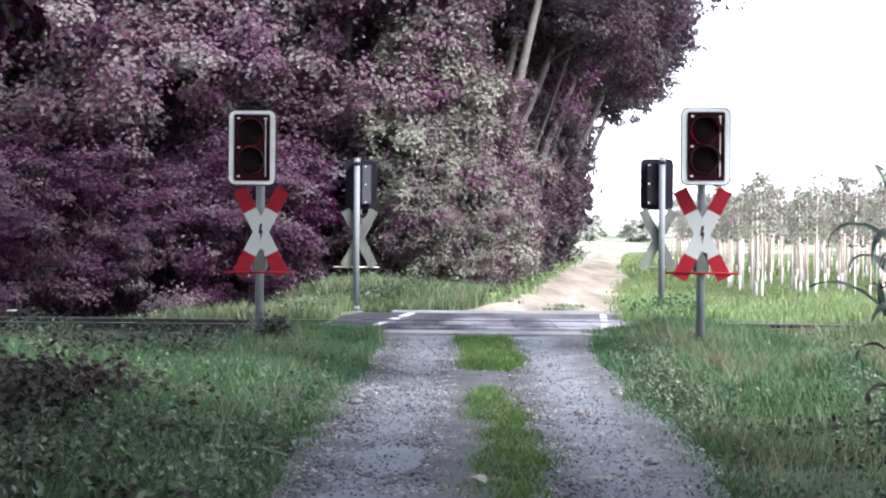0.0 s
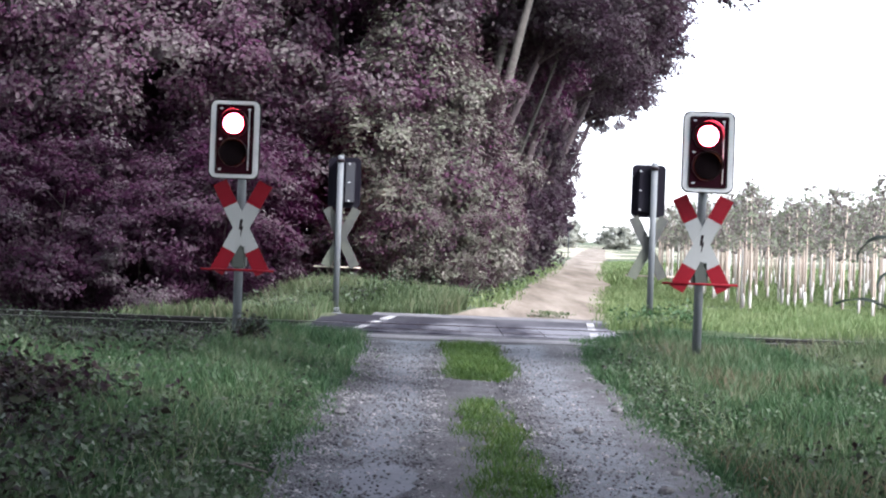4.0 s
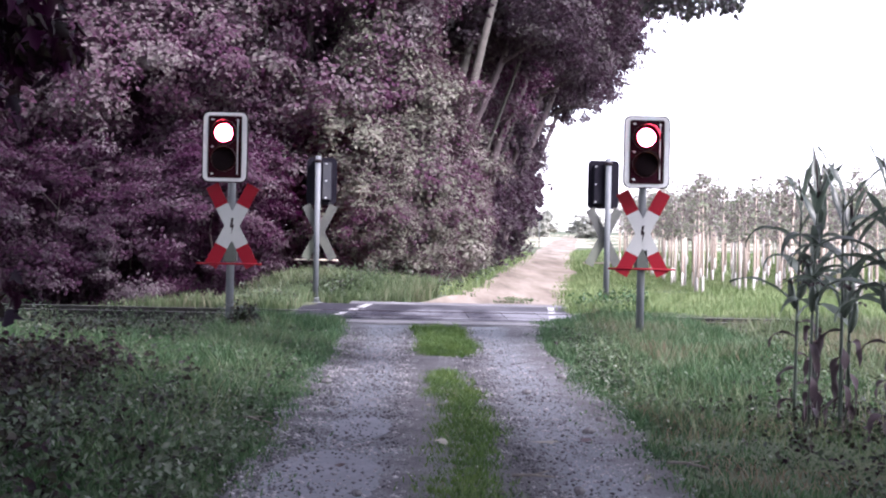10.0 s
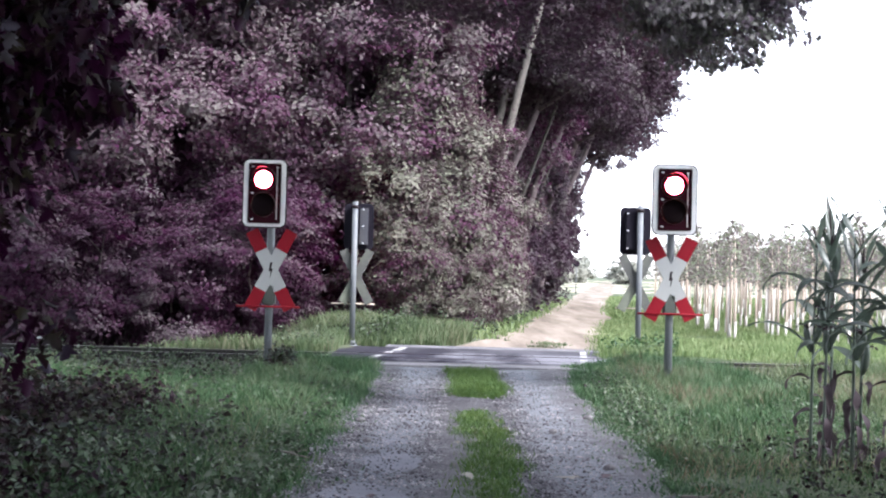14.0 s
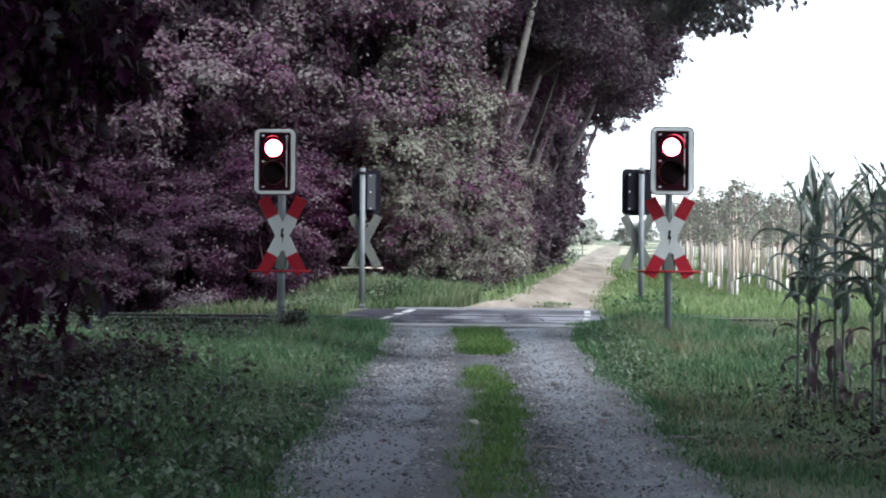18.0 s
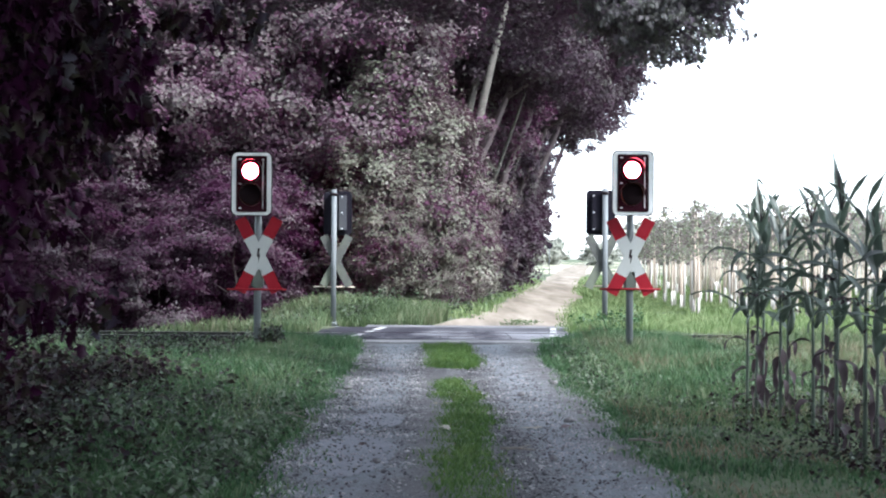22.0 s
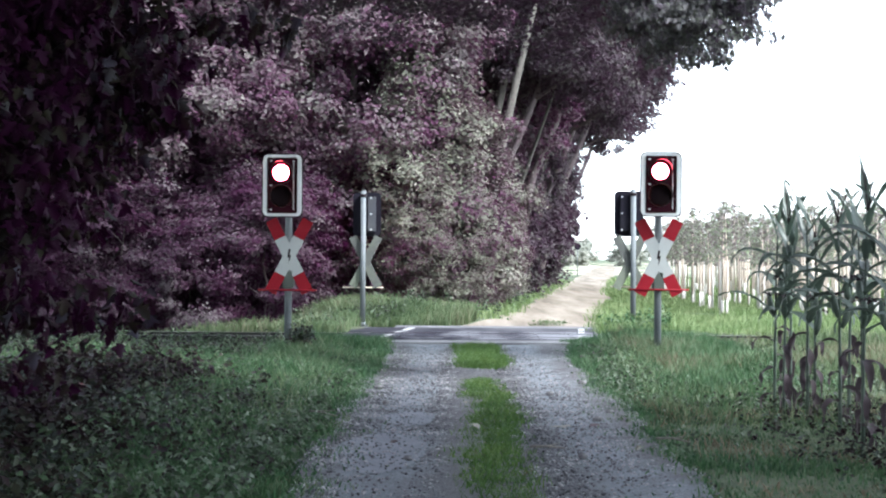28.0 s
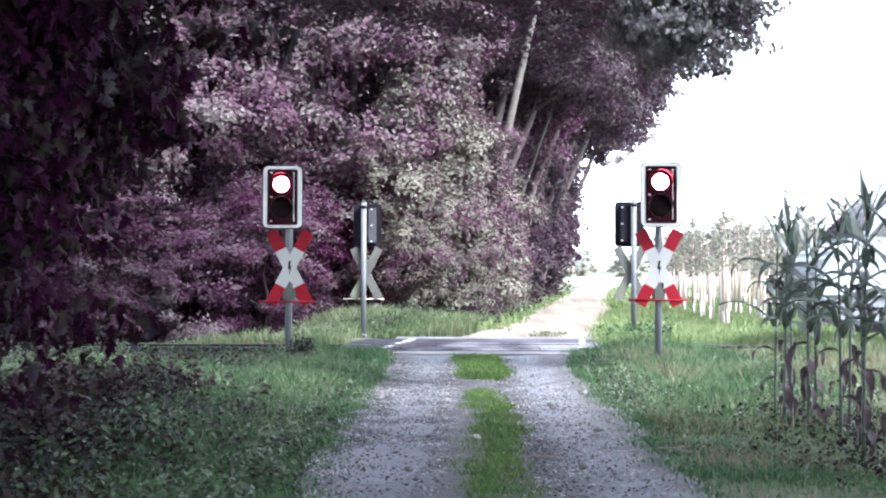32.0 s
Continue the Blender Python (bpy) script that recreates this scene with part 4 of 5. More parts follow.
cloud("bough_leaves", leaves_at(sprays(c, rng.uniform(0.25, 0.5, len(c)), 120), 0.078), LEAF, MAT_LEAF_DARK, over_tree, "hanging dark leaves").location = (7.6, -14.0, 0)
c = np.stack([rng.uniform(1.9, 4.2, 620), rng.uniform(11.8, 13.8, 620), rng.uniform(3.2, 5.0, 620)], 1)
c = c[c[:, 2] > 3.86 + 0.1 * (c[:, 1] - 13) + 0.5 * smooth(2.9, 3.5, c[:, 0]) + 1.2 * smooth(3.4, 4.0, c[:, 0]) + 0.22 * np.sin(c[:, 0] * 6.1) * np.sin(c[:, 1] * 4.3) + 0.12 * np.sin(c[:, 0] * 13.0)]
cloud("bough_leaves", maple_leaves(sprays(c, rng.uniform(0.14, 0.32, len(c)), 46), 0.062), MAPLE, MAT_LEAF_BOUGH, over_tree, "hanging bluish maple leaves").location = (7.6, -14.0, 0)
# Unseen leaves added along the sun's path to shade the right signal
up = rng.uniform(3.2, 6.5, 240)
c = np.array([3.0, 18.2, 2.5]) + up[:, None] * np.array([0.786, -0.643, 1.0]) + rng.normal(size=(240, 3)) * np.array([0.55, 0.55, 0.3])
c = c[c[:, 2] > 5.9]
cloud("bough_leaves", leaves_at(sprays(c, rng.uniform(0.2, 0.45, len(c)), 40), 0.09), LEAF, MAT_LEAF_DARK, over_tree, "hanging dark leaves").location = (7.6, -14.0, 0)
# Unseen canopy added above the track to shade the left of the wood
c = np.stack([rng.uniform(-6.5, -0.6, 330), rng.uniform(20.0, 25.0, 330), rng.uniform(7.6, 10.8, 330)], 1)
cloud("bough_leaves", leaves_at(sprays(c, rng.uniform(0.3, 0.6, len(c)), 55), 0.12), LEAF, MAT_LEAF_DARK, over_tree, "unseen leaves added high over the track for shade").location = (7.6, -14.0, 0)
# Unseen limbs added to carry that canopy
for k in range(3):
    bm = bmesh.new()
    tube(bm, [(5.2, 1.9, 8.2), (5.0 - 0.6 * k, 5.0, 9.0), (4.2 - 1.1 * k, 8.0, 9.4), (3.6 - 1.3 * k, 10.5, 9.0)], [0.10, 0.075, 0.045, 0.012], 7)
    part("limb", bm, MAT_BARK, over_tree)
# Unseen limb added to carry the leaves shading the right signal
bm = bmesh.new()
tube(bm, [(5.2, 1.9, 8.2), (8.5, 2.2, 8.6), (11.5, 2.2, 7.8), (14.0, 2.0, 7.0)], [0.10, 0.075, 0.045, 0.012], 7)
part("limb", bm, MAT_BARK, over_tree)
for k in range(3):
    bm = bmesh.new()
    tube(bm, [(5.2, 1.6, 6.6), (7.4, -0.2 - 0.3 * k, 6.2), (9.2 + 0.4 * k, -1.0 - 0.4 * k, 5.2), (10.2 + 0.5 * k, -1.3 - 0.3 * k, 4.25)], [0.09, 0.06, 0.03, 0.006], 7)
    part("limb", bm, MAT_BARK, over_tree)
for k in range(6):
    bm = bmesh.new()
    tube(bm, [(3.2, 1.2, 5.6 + 0.3 * k), (6.5, 0.2 + k * 0.9, 6.6), (9.5 + 0.5 * k, -0.3 + k * 1.1, 6.4), (11.2 + 0.3 * k, 0.2 + k * 0.9, 5.4 + 0.15 * k)], [0.12, 0.08, 0.045, 0.012], 7)
    part("limb", bm, MAT_BARK, over_tree)
# unseen trees added beside and behind the lane to close and shade the place
shade_kind = tree("tree", 13.0, 4.6, 0.42, MAT_LEAF_NEAR, 420, 40, 0.24, 0.24, label="unseen tall maple added to shade the lane", category="tree", group="shade trees by the lane", limbs=10, seed=22)
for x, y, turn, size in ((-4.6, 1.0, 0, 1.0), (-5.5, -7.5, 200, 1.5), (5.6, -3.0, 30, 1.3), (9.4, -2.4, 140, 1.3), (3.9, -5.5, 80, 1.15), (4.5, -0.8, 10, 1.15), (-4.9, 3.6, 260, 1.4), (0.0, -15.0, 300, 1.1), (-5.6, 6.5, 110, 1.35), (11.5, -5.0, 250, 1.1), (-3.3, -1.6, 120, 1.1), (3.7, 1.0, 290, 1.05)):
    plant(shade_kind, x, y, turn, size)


# ---- saplings ----
def sapling(seed):
    global rng
    rng = np.random.default_rng(seed)
    r = random.Random(seed)
    ob = tagged(new("sapling"), "young nursery tree with pale stem, stake and short white guard", "sapling", "nursery saplings")
    bm = bmesh.new()
    top = r.uniform(2.5, 3.0)
    tube(bm, [(0, 0, -0.1), (r.uniform(-0.03, 0.03), 0, 1.3), (r.uniform(-0.08, 0.08), r.uniform(-0.05, 0.05), top)], [0.028, 0.022, 0.006], 6)
    part("stem", bm, MAT_STAKE, ob)
    bm = bmesh.new()
    tube(bm, [(0.05, 0.02, -0.1), (0.05, 0.02, r.uniform(1.2, 1.75))], 0.02, 6)
    part("stake", bm, MAT_TUBE if seed % 2 else MAT_STAKE, ob, "pale wooden stake")
    bm = bmesh.new()
    tube(bm, [(0, 0, -0.05), (0, 0, r.uniform(0.35, 0.55))], 0.031, 8)
    part("guard_tube", bm, MAT_TUBE, ob, "short whitish guard tube")
    for k in range(6):
        a = k * 1.6 + r.uniform(0, 1)
        bm = bmesh.new()
        z = 1.6 + 0.18 * k
        tube(bm, [(0, 0, z), (math.cos(a) * 0.26, math.sin(a) * 0.26, z + 0.4)], [0.009, 0.003], 4)
        part("twig", bm, MAT_TWIG, ob)
    h = rng.uniform(0, 1, 46) ** 1.25
    width = 0.27 * (1 - 0.75 * h)
    c = np.stack([rng.normal(size=46) * width, rng.normal(size=46) * width, 1.5 + h * (top - 1.35)], 1)
    p = sprays(c, rng.uniform(0.06, 0.17, 46), 10, 0.6)
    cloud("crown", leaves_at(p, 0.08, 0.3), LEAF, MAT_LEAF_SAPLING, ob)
    return ob


sapling_kinds = [sapling(s) for s in (31, 32, 33, 34)]
pick = random.Random(9)
for row in range(12):
    for k in range(24):
        y = 33.2 + k * 1.35 + pick.uniform(-0.3, 0.3)
        x = 6.6 + 0.075 * (y - 32) + row * 1.25 + pick.uniform(-0.12, 0.12)
        plant(sapling_kinds[pick.randrange(4)], x, y, pick.uniform(0, 360), pick.uniform(0.85, 1.12))


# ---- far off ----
# Hedge trees whose leaf colour carries the distance haze
far_kind = tree("hedge_tree", 5.0, 3.5, 0.02, MAT_LEAF_FAR, 150, 22, 0.55, 0.12, label="hedge tree far across the fields, haze put into its pale green", category="tree", group="far hedge", limbs=5, seed=61)
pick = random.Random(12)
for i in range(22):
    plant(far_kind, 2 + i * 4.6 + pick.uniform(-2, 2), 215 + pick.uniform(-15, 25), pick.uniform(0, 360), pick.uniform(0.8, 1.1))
round_sign = tagged(new("road_sign"), "round road sign on a thin grey post by the lane", "sign")
bm = bmesh.new()
tube(bm, [(0, 0, 0), (0, 0, 2.35)], 0.03, 8)
part("post", bm, MAT_POLE, round_sign)
bm = bmesh.new()
tube(bm, [(0, -0.03, 2.1), (0, -0.045, 2.1)], 0.24, 24)
part("plate", bm, MAT_DARKBACK, round_sign, "dark back of the round plate")
round_sign.location = (8.55, 104.0, float(land(8.55, 104.0)))

# ---- corn ----
def corn_leaf(r, base, way, length, rise, sag, width, twist):
    """One long folded blade that leaves the stalk at base, climbs by rise and sags towards its tip."""
    bm = bmesh.new()
    prev = None
    pos, angle, turn = Vector(base), rise, way
    steps = 10
    bend = r.uniform(-0.35, 0.35)
    for s in range(steps + 1):
        t = s / steps
        ahead = Vector((math.cos(turn) * math.cos(angle), math.sin(turn) * math.cos(angle), math.sin(angle)))
        side = Vector((-math.sin(turn), math.cos(turn), 0))
        over = side.cross(ahead) * -1
        tw = twist * t * t
        w = width * min(1.0, 0.35 + 3.2 * t) * (1 - t ** 2.2) + 0.0015
        wave = 0.010 * math.sin(11 * t + way * 3)
        out = side * math.cos(tw) + over * math.sin(tw)
        fold = over * math.cos(tw) - side * math.sin(tw)
        now = [bm.verts.new(pos + out * w + fold * (w * 0.45 + wave)), bm.verts.new(pos), bm.verts.new(pos - out * w + fold * (w * 0.45 - wave))]
        if prev:
            for i in (0, 1):
                bm.faces.new((prev[i], prev[i + 1], now[i + 1], now[i])).smooth = True
        prev = now
        pos = pos + ahead * (length / steps)
        angle = max(-1.5, angle - sag * (0.4 + 1.6 * t) / steps)
        turn += bend / steps
    return bm


def corn(seed, height):
    r = random.Random(seed)
    ob = tagged(new("corn_plant"), "tall dark green corn plant with drying purple-brown lower leaves", "corn plant", "corn at the field's edge")
    bm = bmesh.new()
    lx, ly = r.uniform(-0.06, 0.06), r.uniform(-0.06, 0.06)
    at = lambda z: (lx * (z / height) ** 2, ly * (z / height) ** 2, z)
    zs = [-0.05] + [height * 0.82 * (i + 1) / 9 for i in range(9)]
    tube(bm, [at(z) if z > 0 else (0, 0, z) for z in zs], [0.017 - 0.0011 * i for i in range(10)], 7)
    part("stalk", bm, MAT_CORN, ob)
    plane = r.uniform(0, 6.28)
    n = 14
    for k in range(n):
        u = k / (n - 1)
        z = height * (0.08 + 0.74 * u)
        way = plane + (math.pi if k % 2 else 0) + r.uniform(-0.45, 0.45)
        if u < 0.42:        # dead leaves hanging at the stalk
            bm = corn_leaf(r, at(z), way, r.uniform(0.18, 0.34), r.uniform(-1.1, 0.6), r.uniform(2.4, 6.0), r.uniform(0.022, 0.042), r.uniform(-4, 4))
            part("leaf", bm, MAT_CORNDRY, ob, "withered hanging leaf")
        elif u < 0.78:      # broad arching leaves
            bm = corn_leaf(r, at(z), way, r.uniform(0.50, 0.72), r.uniform(0.6, 1.1), r.uniform(1.2, 2.9), r.uniform(0.036, 0.050), r.uniform(-1.2, 1.2))
            part("leaf", bm, MAT_CORN, ob)
        else:               # upright top leaves
            bm = corn_leaf(r, at(z), way, r.uniform(0.38, 0.56), r.uniform(1.0, 1.35), r.uniform(0.1, 0.7), r.uniform(0.030, 0.040), r.uniform(-0.5, 0.5))
            part("leaf", bm, MAT_CORN, ob)
    if seed % 2:
        for j in range(4):
            bm = bmesh.new()
            a = j * 1.7 + seed
            lean = 0.03 + 0.05 * (j > 0)
            tube(bm, [at(height * 0.82), (lx + math.cos(a) * lean, ly + math.sin(a) * lean, height * 0.93), (lx + math.cos(a) * lean * 2, ly + math.sin(a) * lean * 2, height)], [0.006, 0.004, 0.002], 4)
            part("tassel", bm, MAT_CORNDRY, ob)
    for k in range(1 + seed % 2):
        z = height * r.uniform(0.38, 0.5)
        a = plane + r.uniform(-0.5, 0.5) + math.pi * k
        bm = bmesh.new()
        tube(bm, [(0.012 * math.cos(a), 0.012 * math.sin(a), z), (0.04 * math.cos(a), 0.04 * math.sin(a), z + 0.07), (0.06 * math.cos(a), 0.06 * math.sin(a), z + 0.16), (0.075 * math.cos(a), 0.075 * math.sin(a), z + 0.24)], [0.012, 0.030, 0.027, 0.006], 9)
        part("cob", bm, MAT_CORN, ob, "corn cob in its pale husk")
        for j in range(3):
            part("husk_leaf", corn_leaf(r, (0.055 * math.cos(a), 0.055 * math.sin(a), z + 0.17), a + j * 2.1, 0.14, 1.0, 2.2, 0.012, 0.5), MAT_CORNDRY, ob, "dry husk tip")
    return ob


corn_kinds = [corn(s, h) for s, h in ((41, 2.1), (42, 2.0), (43, 2.2), (44, 2.05), (45, 1.9), (46, 2.15))]
pick = random.Random(3)
# the outer row stands in the open; those behind fill the field
for i, (x, y) in enumerate(((2.98, 10.0), (3.06, 9.72), (2.93, 9.38), (3.04, 8.98), (3.14, 9.15), (3.3, 8.65), (3.04, 7.9), (3.12, 7.55), (3.0, 7.1), (3.1, 6.75), (3.05, 6.3), (3.12, 5.9), (3.02, 5.5))):
    plant(corn_kinds[i % 6], x, y, pick.uniform(0, 360), pick.uniform(0.93, 1.02))
for row in range(3):
    for k in range(14):
        if pick.random() < 0.28:
            plant(corn_kinds[pick.randrange(6)], 3.72 + row * 0.65 + pick.uniform(-0.1, 0.1), 9.9 - k * 0.33 + pick.uniform(-0.08, 0.08), pick.uniform(0, 360), pick.uniform(0.85, 1.0))


# ---- grass ----
def blades(name, n, area, height, width, mat, label, keep=None, lean=0.35, base=ground_height):
    """Grass blades over an area (x0, x1, y0, y1) where keep(x, y) holds; height may be a function."""
    x, y = rng.uniform(area[0], area[1], n), rng.uniform(area[2], area[3], n)
    if keep is not None:
        ok = keep(x, y)
        x, y = x[ok], y[ok]
    n = len(x)
    z = base(x, y)
    h = (height(x, y) if callable(height) else height) * rng.uniform(0.5, 1.25, n)
    a = rng.uniform(0, math.tau, n)
    w = width * rng.uniform(0.6, 1.3, n)
    side = np.stack([np.cos(a) * w, np.sin(a) * w, 0 * w], 1)
    b = rng.uniform(0, math.tau, n)
    tip = np.stack([np.cos(b) * lean * h, np.sin(b) * lean * h, h * rng.uniform(0.75, 1.0, n)], 1)
    mid = tip * np.array([0.35, 0.35, 0.6])
    root = np.stack([x, y, z - 0.01], 1)
    v = np.stack([root - side, root + side, root + mid + side * 0.7, root + mid - side * 0.7, root + tip], 1)
    return tagged(cloud(name, v, ((0, 1, 2, 3), (3, 2, 4)), mat), label, "grass", kind="stuff")


def patchy(x, y, f=1.0):
    return np.sin(x * 1.3 * f + y * 0.9 * f) * np.sin(y * 1.1 * f - x * 0.5 * f + 1.0)


rng = np.random.default_rng(77)
left_keep = lambda x, y: (x < edge_left(y) + 0.05 + rng.normal(size=len(x)) * 0.06) & (rng.uniform(size=len(x)) > 0.8 * smooth(0.1, 0.9, -1.4 - x - 0.09 * (y - 5)) * (y < 10))
right_keep = lambda x, y: (x > edge_right(y) - 0.05 + rng.normal(size=len(x)) * 0.06) & (rng.uniform(size=len(x)) < 0.45 + 0.55 * smooth(8.5, 12.5, y) + 0.4 * patchy(x, y, 1.9))
blades("grass", 95000, (-3.6, -0.7, 4.0, 21.0), lambda x, y: 0.10 + 0.10 * smooth(0.1, 1.6, edge_left(y) - x) + 0.06 * patchy(x, y) + 0.06 * smooth(13, 16, y) - 0.26 * smooth(17.0, 19.2, y) * smooth(2.4, 3, -x), 0.006, MAT_GRASS, "green rough grass on the lane's verge", left_keep)
blades("grass", 60000, (-8.0, -3.6, 9.0, 21.6), lambda x, y: 0.22 + 0.08 * patchy(x, y) - 0.20 * smooth(15.5, 18.6, y), 0.007, MAT_GRASS, "long rough grass by the railway", lambda x, y: x > -0.42 * (y + 4))
blades("grass", 110000, (1.4, 4.2, 4.0, 21.4), lambda x, y: 0.06 + 0.04 * smooth(9, 13, y) + 0.12 * smooth(0.1, 1.4, x - edge_right(y)) * smooth(9, 14, y) + 0.04 * patchy(x, y) + 0.05 * smooth(14, 16, y) + 0.05 * smooth(18.5, 21, y) * smooth(2.6, 3.2, x), 0.006, MAT_GRASS, "green rough grass on the lane's verge", right_keep)
blades("grass", 40000, (4.2, 9.0, 13.5, 21.6), lambda x, y: 0.22 + 0.08 * patchy(x, y) + 0.06 * smooth(18, 21, y), 0.008, MAT_GRASS_PALE, "tall pale grass beside the railway", lambda x, y: x < 0.42 * (y + 4))
blades("grass", 60000, (-8, 0.5, 25.2, 31.5), lambda x, y: (0.34 + 0.1 * patchy(x, y)) * (1 - 0.55 * smooth(3.5, 6.5, -x)), 0.011, MAT_GRASS_PALE, "pale tall grass bank before the wood", lambda x, y: (rng.uniform(size=len(x)) > smooth(4.0, 7.0, -x)) & (x < -2.0) | (x < road_mid(y) - 1.3 - 0.16 * np.maximum(0, 31 - y) ** 1.5) & (y > 28.3))
blades("grass", 30000, (-1, 9, 30, 80), lambda x, y: 0.22 + 0.1 * patchy(x, y), 0.014, MAT_GRASS_SUNLIT, "bright green grass along the wood", lambda x, y: (x < road_mid(y) - 1.15 + 0.14 * patchy(x * 0, y, 0.9) + 0.18 * rng.normal(size=len(x))) & (x > road_mid(y) - 4.5))
blades("grass", 95000, (2.4, 13, 25.2, 46), lambda x, y: 0.21 + 0.1 * patchy(x, y) - 0.08 * smooth(30, 36, y), 0.010, MAT_GRASS_SUNLIT, "bright green meadow grass beyond the railway", lambda x, y: (x > road_mid(y) + 1.15 + 0.22 * patchy(x * 0, y, 1.1) + 0.16 * rng.normal(size=len(x))) | ((y < 28) & (x > 3.05)))
blades("grass", 60000, (5.5, 26, 46, 90), lambda x, y: 0.2 + 0.08 * patchy(x, y), 0.03, MAT_GRASS_SUNLIT, "bright green grass between the nursery rows", lambda x, y: x > road_mid(y) + 1.1 + 0.2 * rng.normal(size=len(x)))
blades("grass", 22000, (2.6, 8.0, 13.5, 21.3), lambda x, y: 0.22 + 0.1 * patchy(x, y), 0.006, MAT_GRASS_DRY, "dry brownish grass stems beside the railway", lambda x, y: patchy(x, y, 0.8) > -0.1)
blades("grass", 4500, (1.8, 4.4, 4.5, 12.0), lambda x, y: 0.10 + 0.05 * patchy(x, y), 0.005, MAT_GRASS_DRY, "dry brown stems in the thin turf", lambda x, y: (x > edge_right(y) + 0.1) & (patchy(x, y, 1.3) > -0.2), 0.9)
blades("grass", 5000, (-7.0, -1.2, 7.0, 20.0), lambda x, y: 0.34 + 0.1 * patchy(x, y), 0.0035, MAT_GRASS_PALE, "thin pale seed stems in the verge", lambda x, y: (x < edge_left(y) - 0.3) & (x > -0.42 * (y + 4)) & (patchy(x, y, 1.4) > -0.2), 0.5)
blades("grass", 4500, (1.9, 5.0, 8.0, 20.0), lambda x, y: 0.30 + 0.1 * patchy(x, y), 0.0035, MAT_GRASS_PALE, "thin pale seed stems in the verge", lambda x, y: (x > edge_right(y) + 0.3) & (patchy(x, y, 1.4) > -0.2), 0.5)
mid_keep = lambda x, y: (np.abs(x - 0.40 - 0.05 * np.sin(y * 0.8)) < 0.155 + 0.11 * smooth(12, 16, y) + 0.03 * np.sin(y * 2.3) + 0.03 * np.sin(y * 5.1) + rng.normal(size=len(x)) * 0.07) & ((y < 13.6) | (y > 15.6)) & (y < 20.2) & (rng.uniform(size=len(x)) < 0.74 + 0.26 * patchy(x, y, 6.0))
blades("grass", 110000, (-0.1, 0.95, 3.0, 20.4), lambda x, y: 0.065 + 0.02 * patchy(x, y, 9.0) + 0.05 * smooth(15.5, 17, y), 0.005, MAT_GRASS_LUSH, "short green grass strip between the wheel tracks", mid_keep, 0.5, lambda x, y: land(x, y) + 0.005)


def weeds(name, n, area, height, size, mat, label, keep=None, layers=7):
    """Leafy weeds: upright stems ringed by drooping leaves."""
    x, y = rng.uniform(area[0], area[1], n), rng.uniform(area[2], area[3], n)
    if keep is not None:
        ok = keep(x, y)
        x, y = x[ok], y[ok]
    n = len(x)
    h = (height(x, y) if callable(height) else height) * rng.uniform(0.5, 1.2, n)
    root = np.stack([x, y, ground_height(x, y)], 1)
    p = np.repeat(root, layers, 0)
    lev = np.tile(np.linspace(0.25, 1.0, layers), n) * np.repeat(h, layers)
    p = p + np.stack([rng.normal(size=n * layers) * 0.03, rng.normal(size=n * layers) * 0.03, lev], 1)
    return tagged(cloud(name, leaves_at(p, size, 0.35, 0.6, 0.6), LEAF, mat), label, "weeds", kind="stuff")


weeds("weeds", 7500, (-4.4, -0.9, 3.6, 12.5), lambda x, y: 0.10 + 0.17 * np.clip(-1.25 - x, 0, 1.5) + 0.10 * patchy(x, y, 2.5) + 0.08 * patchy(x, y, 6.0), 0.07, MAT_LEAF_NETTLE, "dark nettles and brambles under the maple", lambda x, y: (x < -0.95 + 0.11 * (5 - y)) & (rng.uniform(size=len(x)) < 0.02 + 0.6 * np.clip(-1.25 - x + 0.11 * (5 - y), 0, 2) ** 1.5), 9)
weeds("weeds", 6500, (-6.5, -0.9, 6.0, 19.2), lambda x, y: 0.17 + 0.12 * patchy(x, y, 1.5), 0.045, MAT_LEAF_HERB, "mixed green herbs in the grass verge", lambda x, y: (x < edge_left(y)) & (x > -0.42 * (y + 4)) & (patchy(x, y, 2.0) > -0.3), 5)
weeds("weeds", 6000, (1.5, 5.5, 6.0, 20.0), lambda x, y: 0.15 + 0.11 * patchy(x, y, 1.5), 0.042, MAT_LEAF_HERB, "mixed green herbs in the grass verge", lambda x, y: (x > edge_right(y)) & (x < 0.4 * (y + 4)) & (patchy(x, y, 2.0) > -0.3) & (rng.uniform(size=len(x)) < 0.25 + 0.75 * smooth(9, 13, y)), 5)
weeds("weeds", 1100, (-8.5, -2.4, 15.0, 20.2), lambda x, y: 0.24 + 0.14 * patchy(x, y, 2.2), 0.06, MAT_LEAF_HERB, "tall leafy weeds along the track", lambda x, y: patchy(x, y, 1.7) > -0.4, 8)
weeds("weeds", 2600, (-6.5, 0.3, 25.4, 31.5), lambda x, y: (0.36 + 0.15 * patchy(x, y, 1.6)) * (1 - 0.5 * smooth(3.5, 6.5, -x)), 0.065, MAT_LEAF_HERB, "leafy weeds in the grass bank", lambda x, y: ((x < -2.1) | (y > 28.6) & (x < road_mid(y) - 1.6 - 0.16 * np.maximum(0, 31 - y) ** 1.5)) & (patchy(x, y, 1.3) > -0.4), 7)
weeds("weeds", 1400, (0.0, 6.5, 31, 60), lambda x, y: 0.3 + 0.2 * patchy(x, y, 1.2), 0.10, MAT_LEAF_HERB, "leafy weeds at the foot of the wood", lambda x, y: (x < road_mid(y) - 1.35) & (x > road_mid(y) - 3.0) & (patchy(x, y, 1.0) > -0.3), 6)
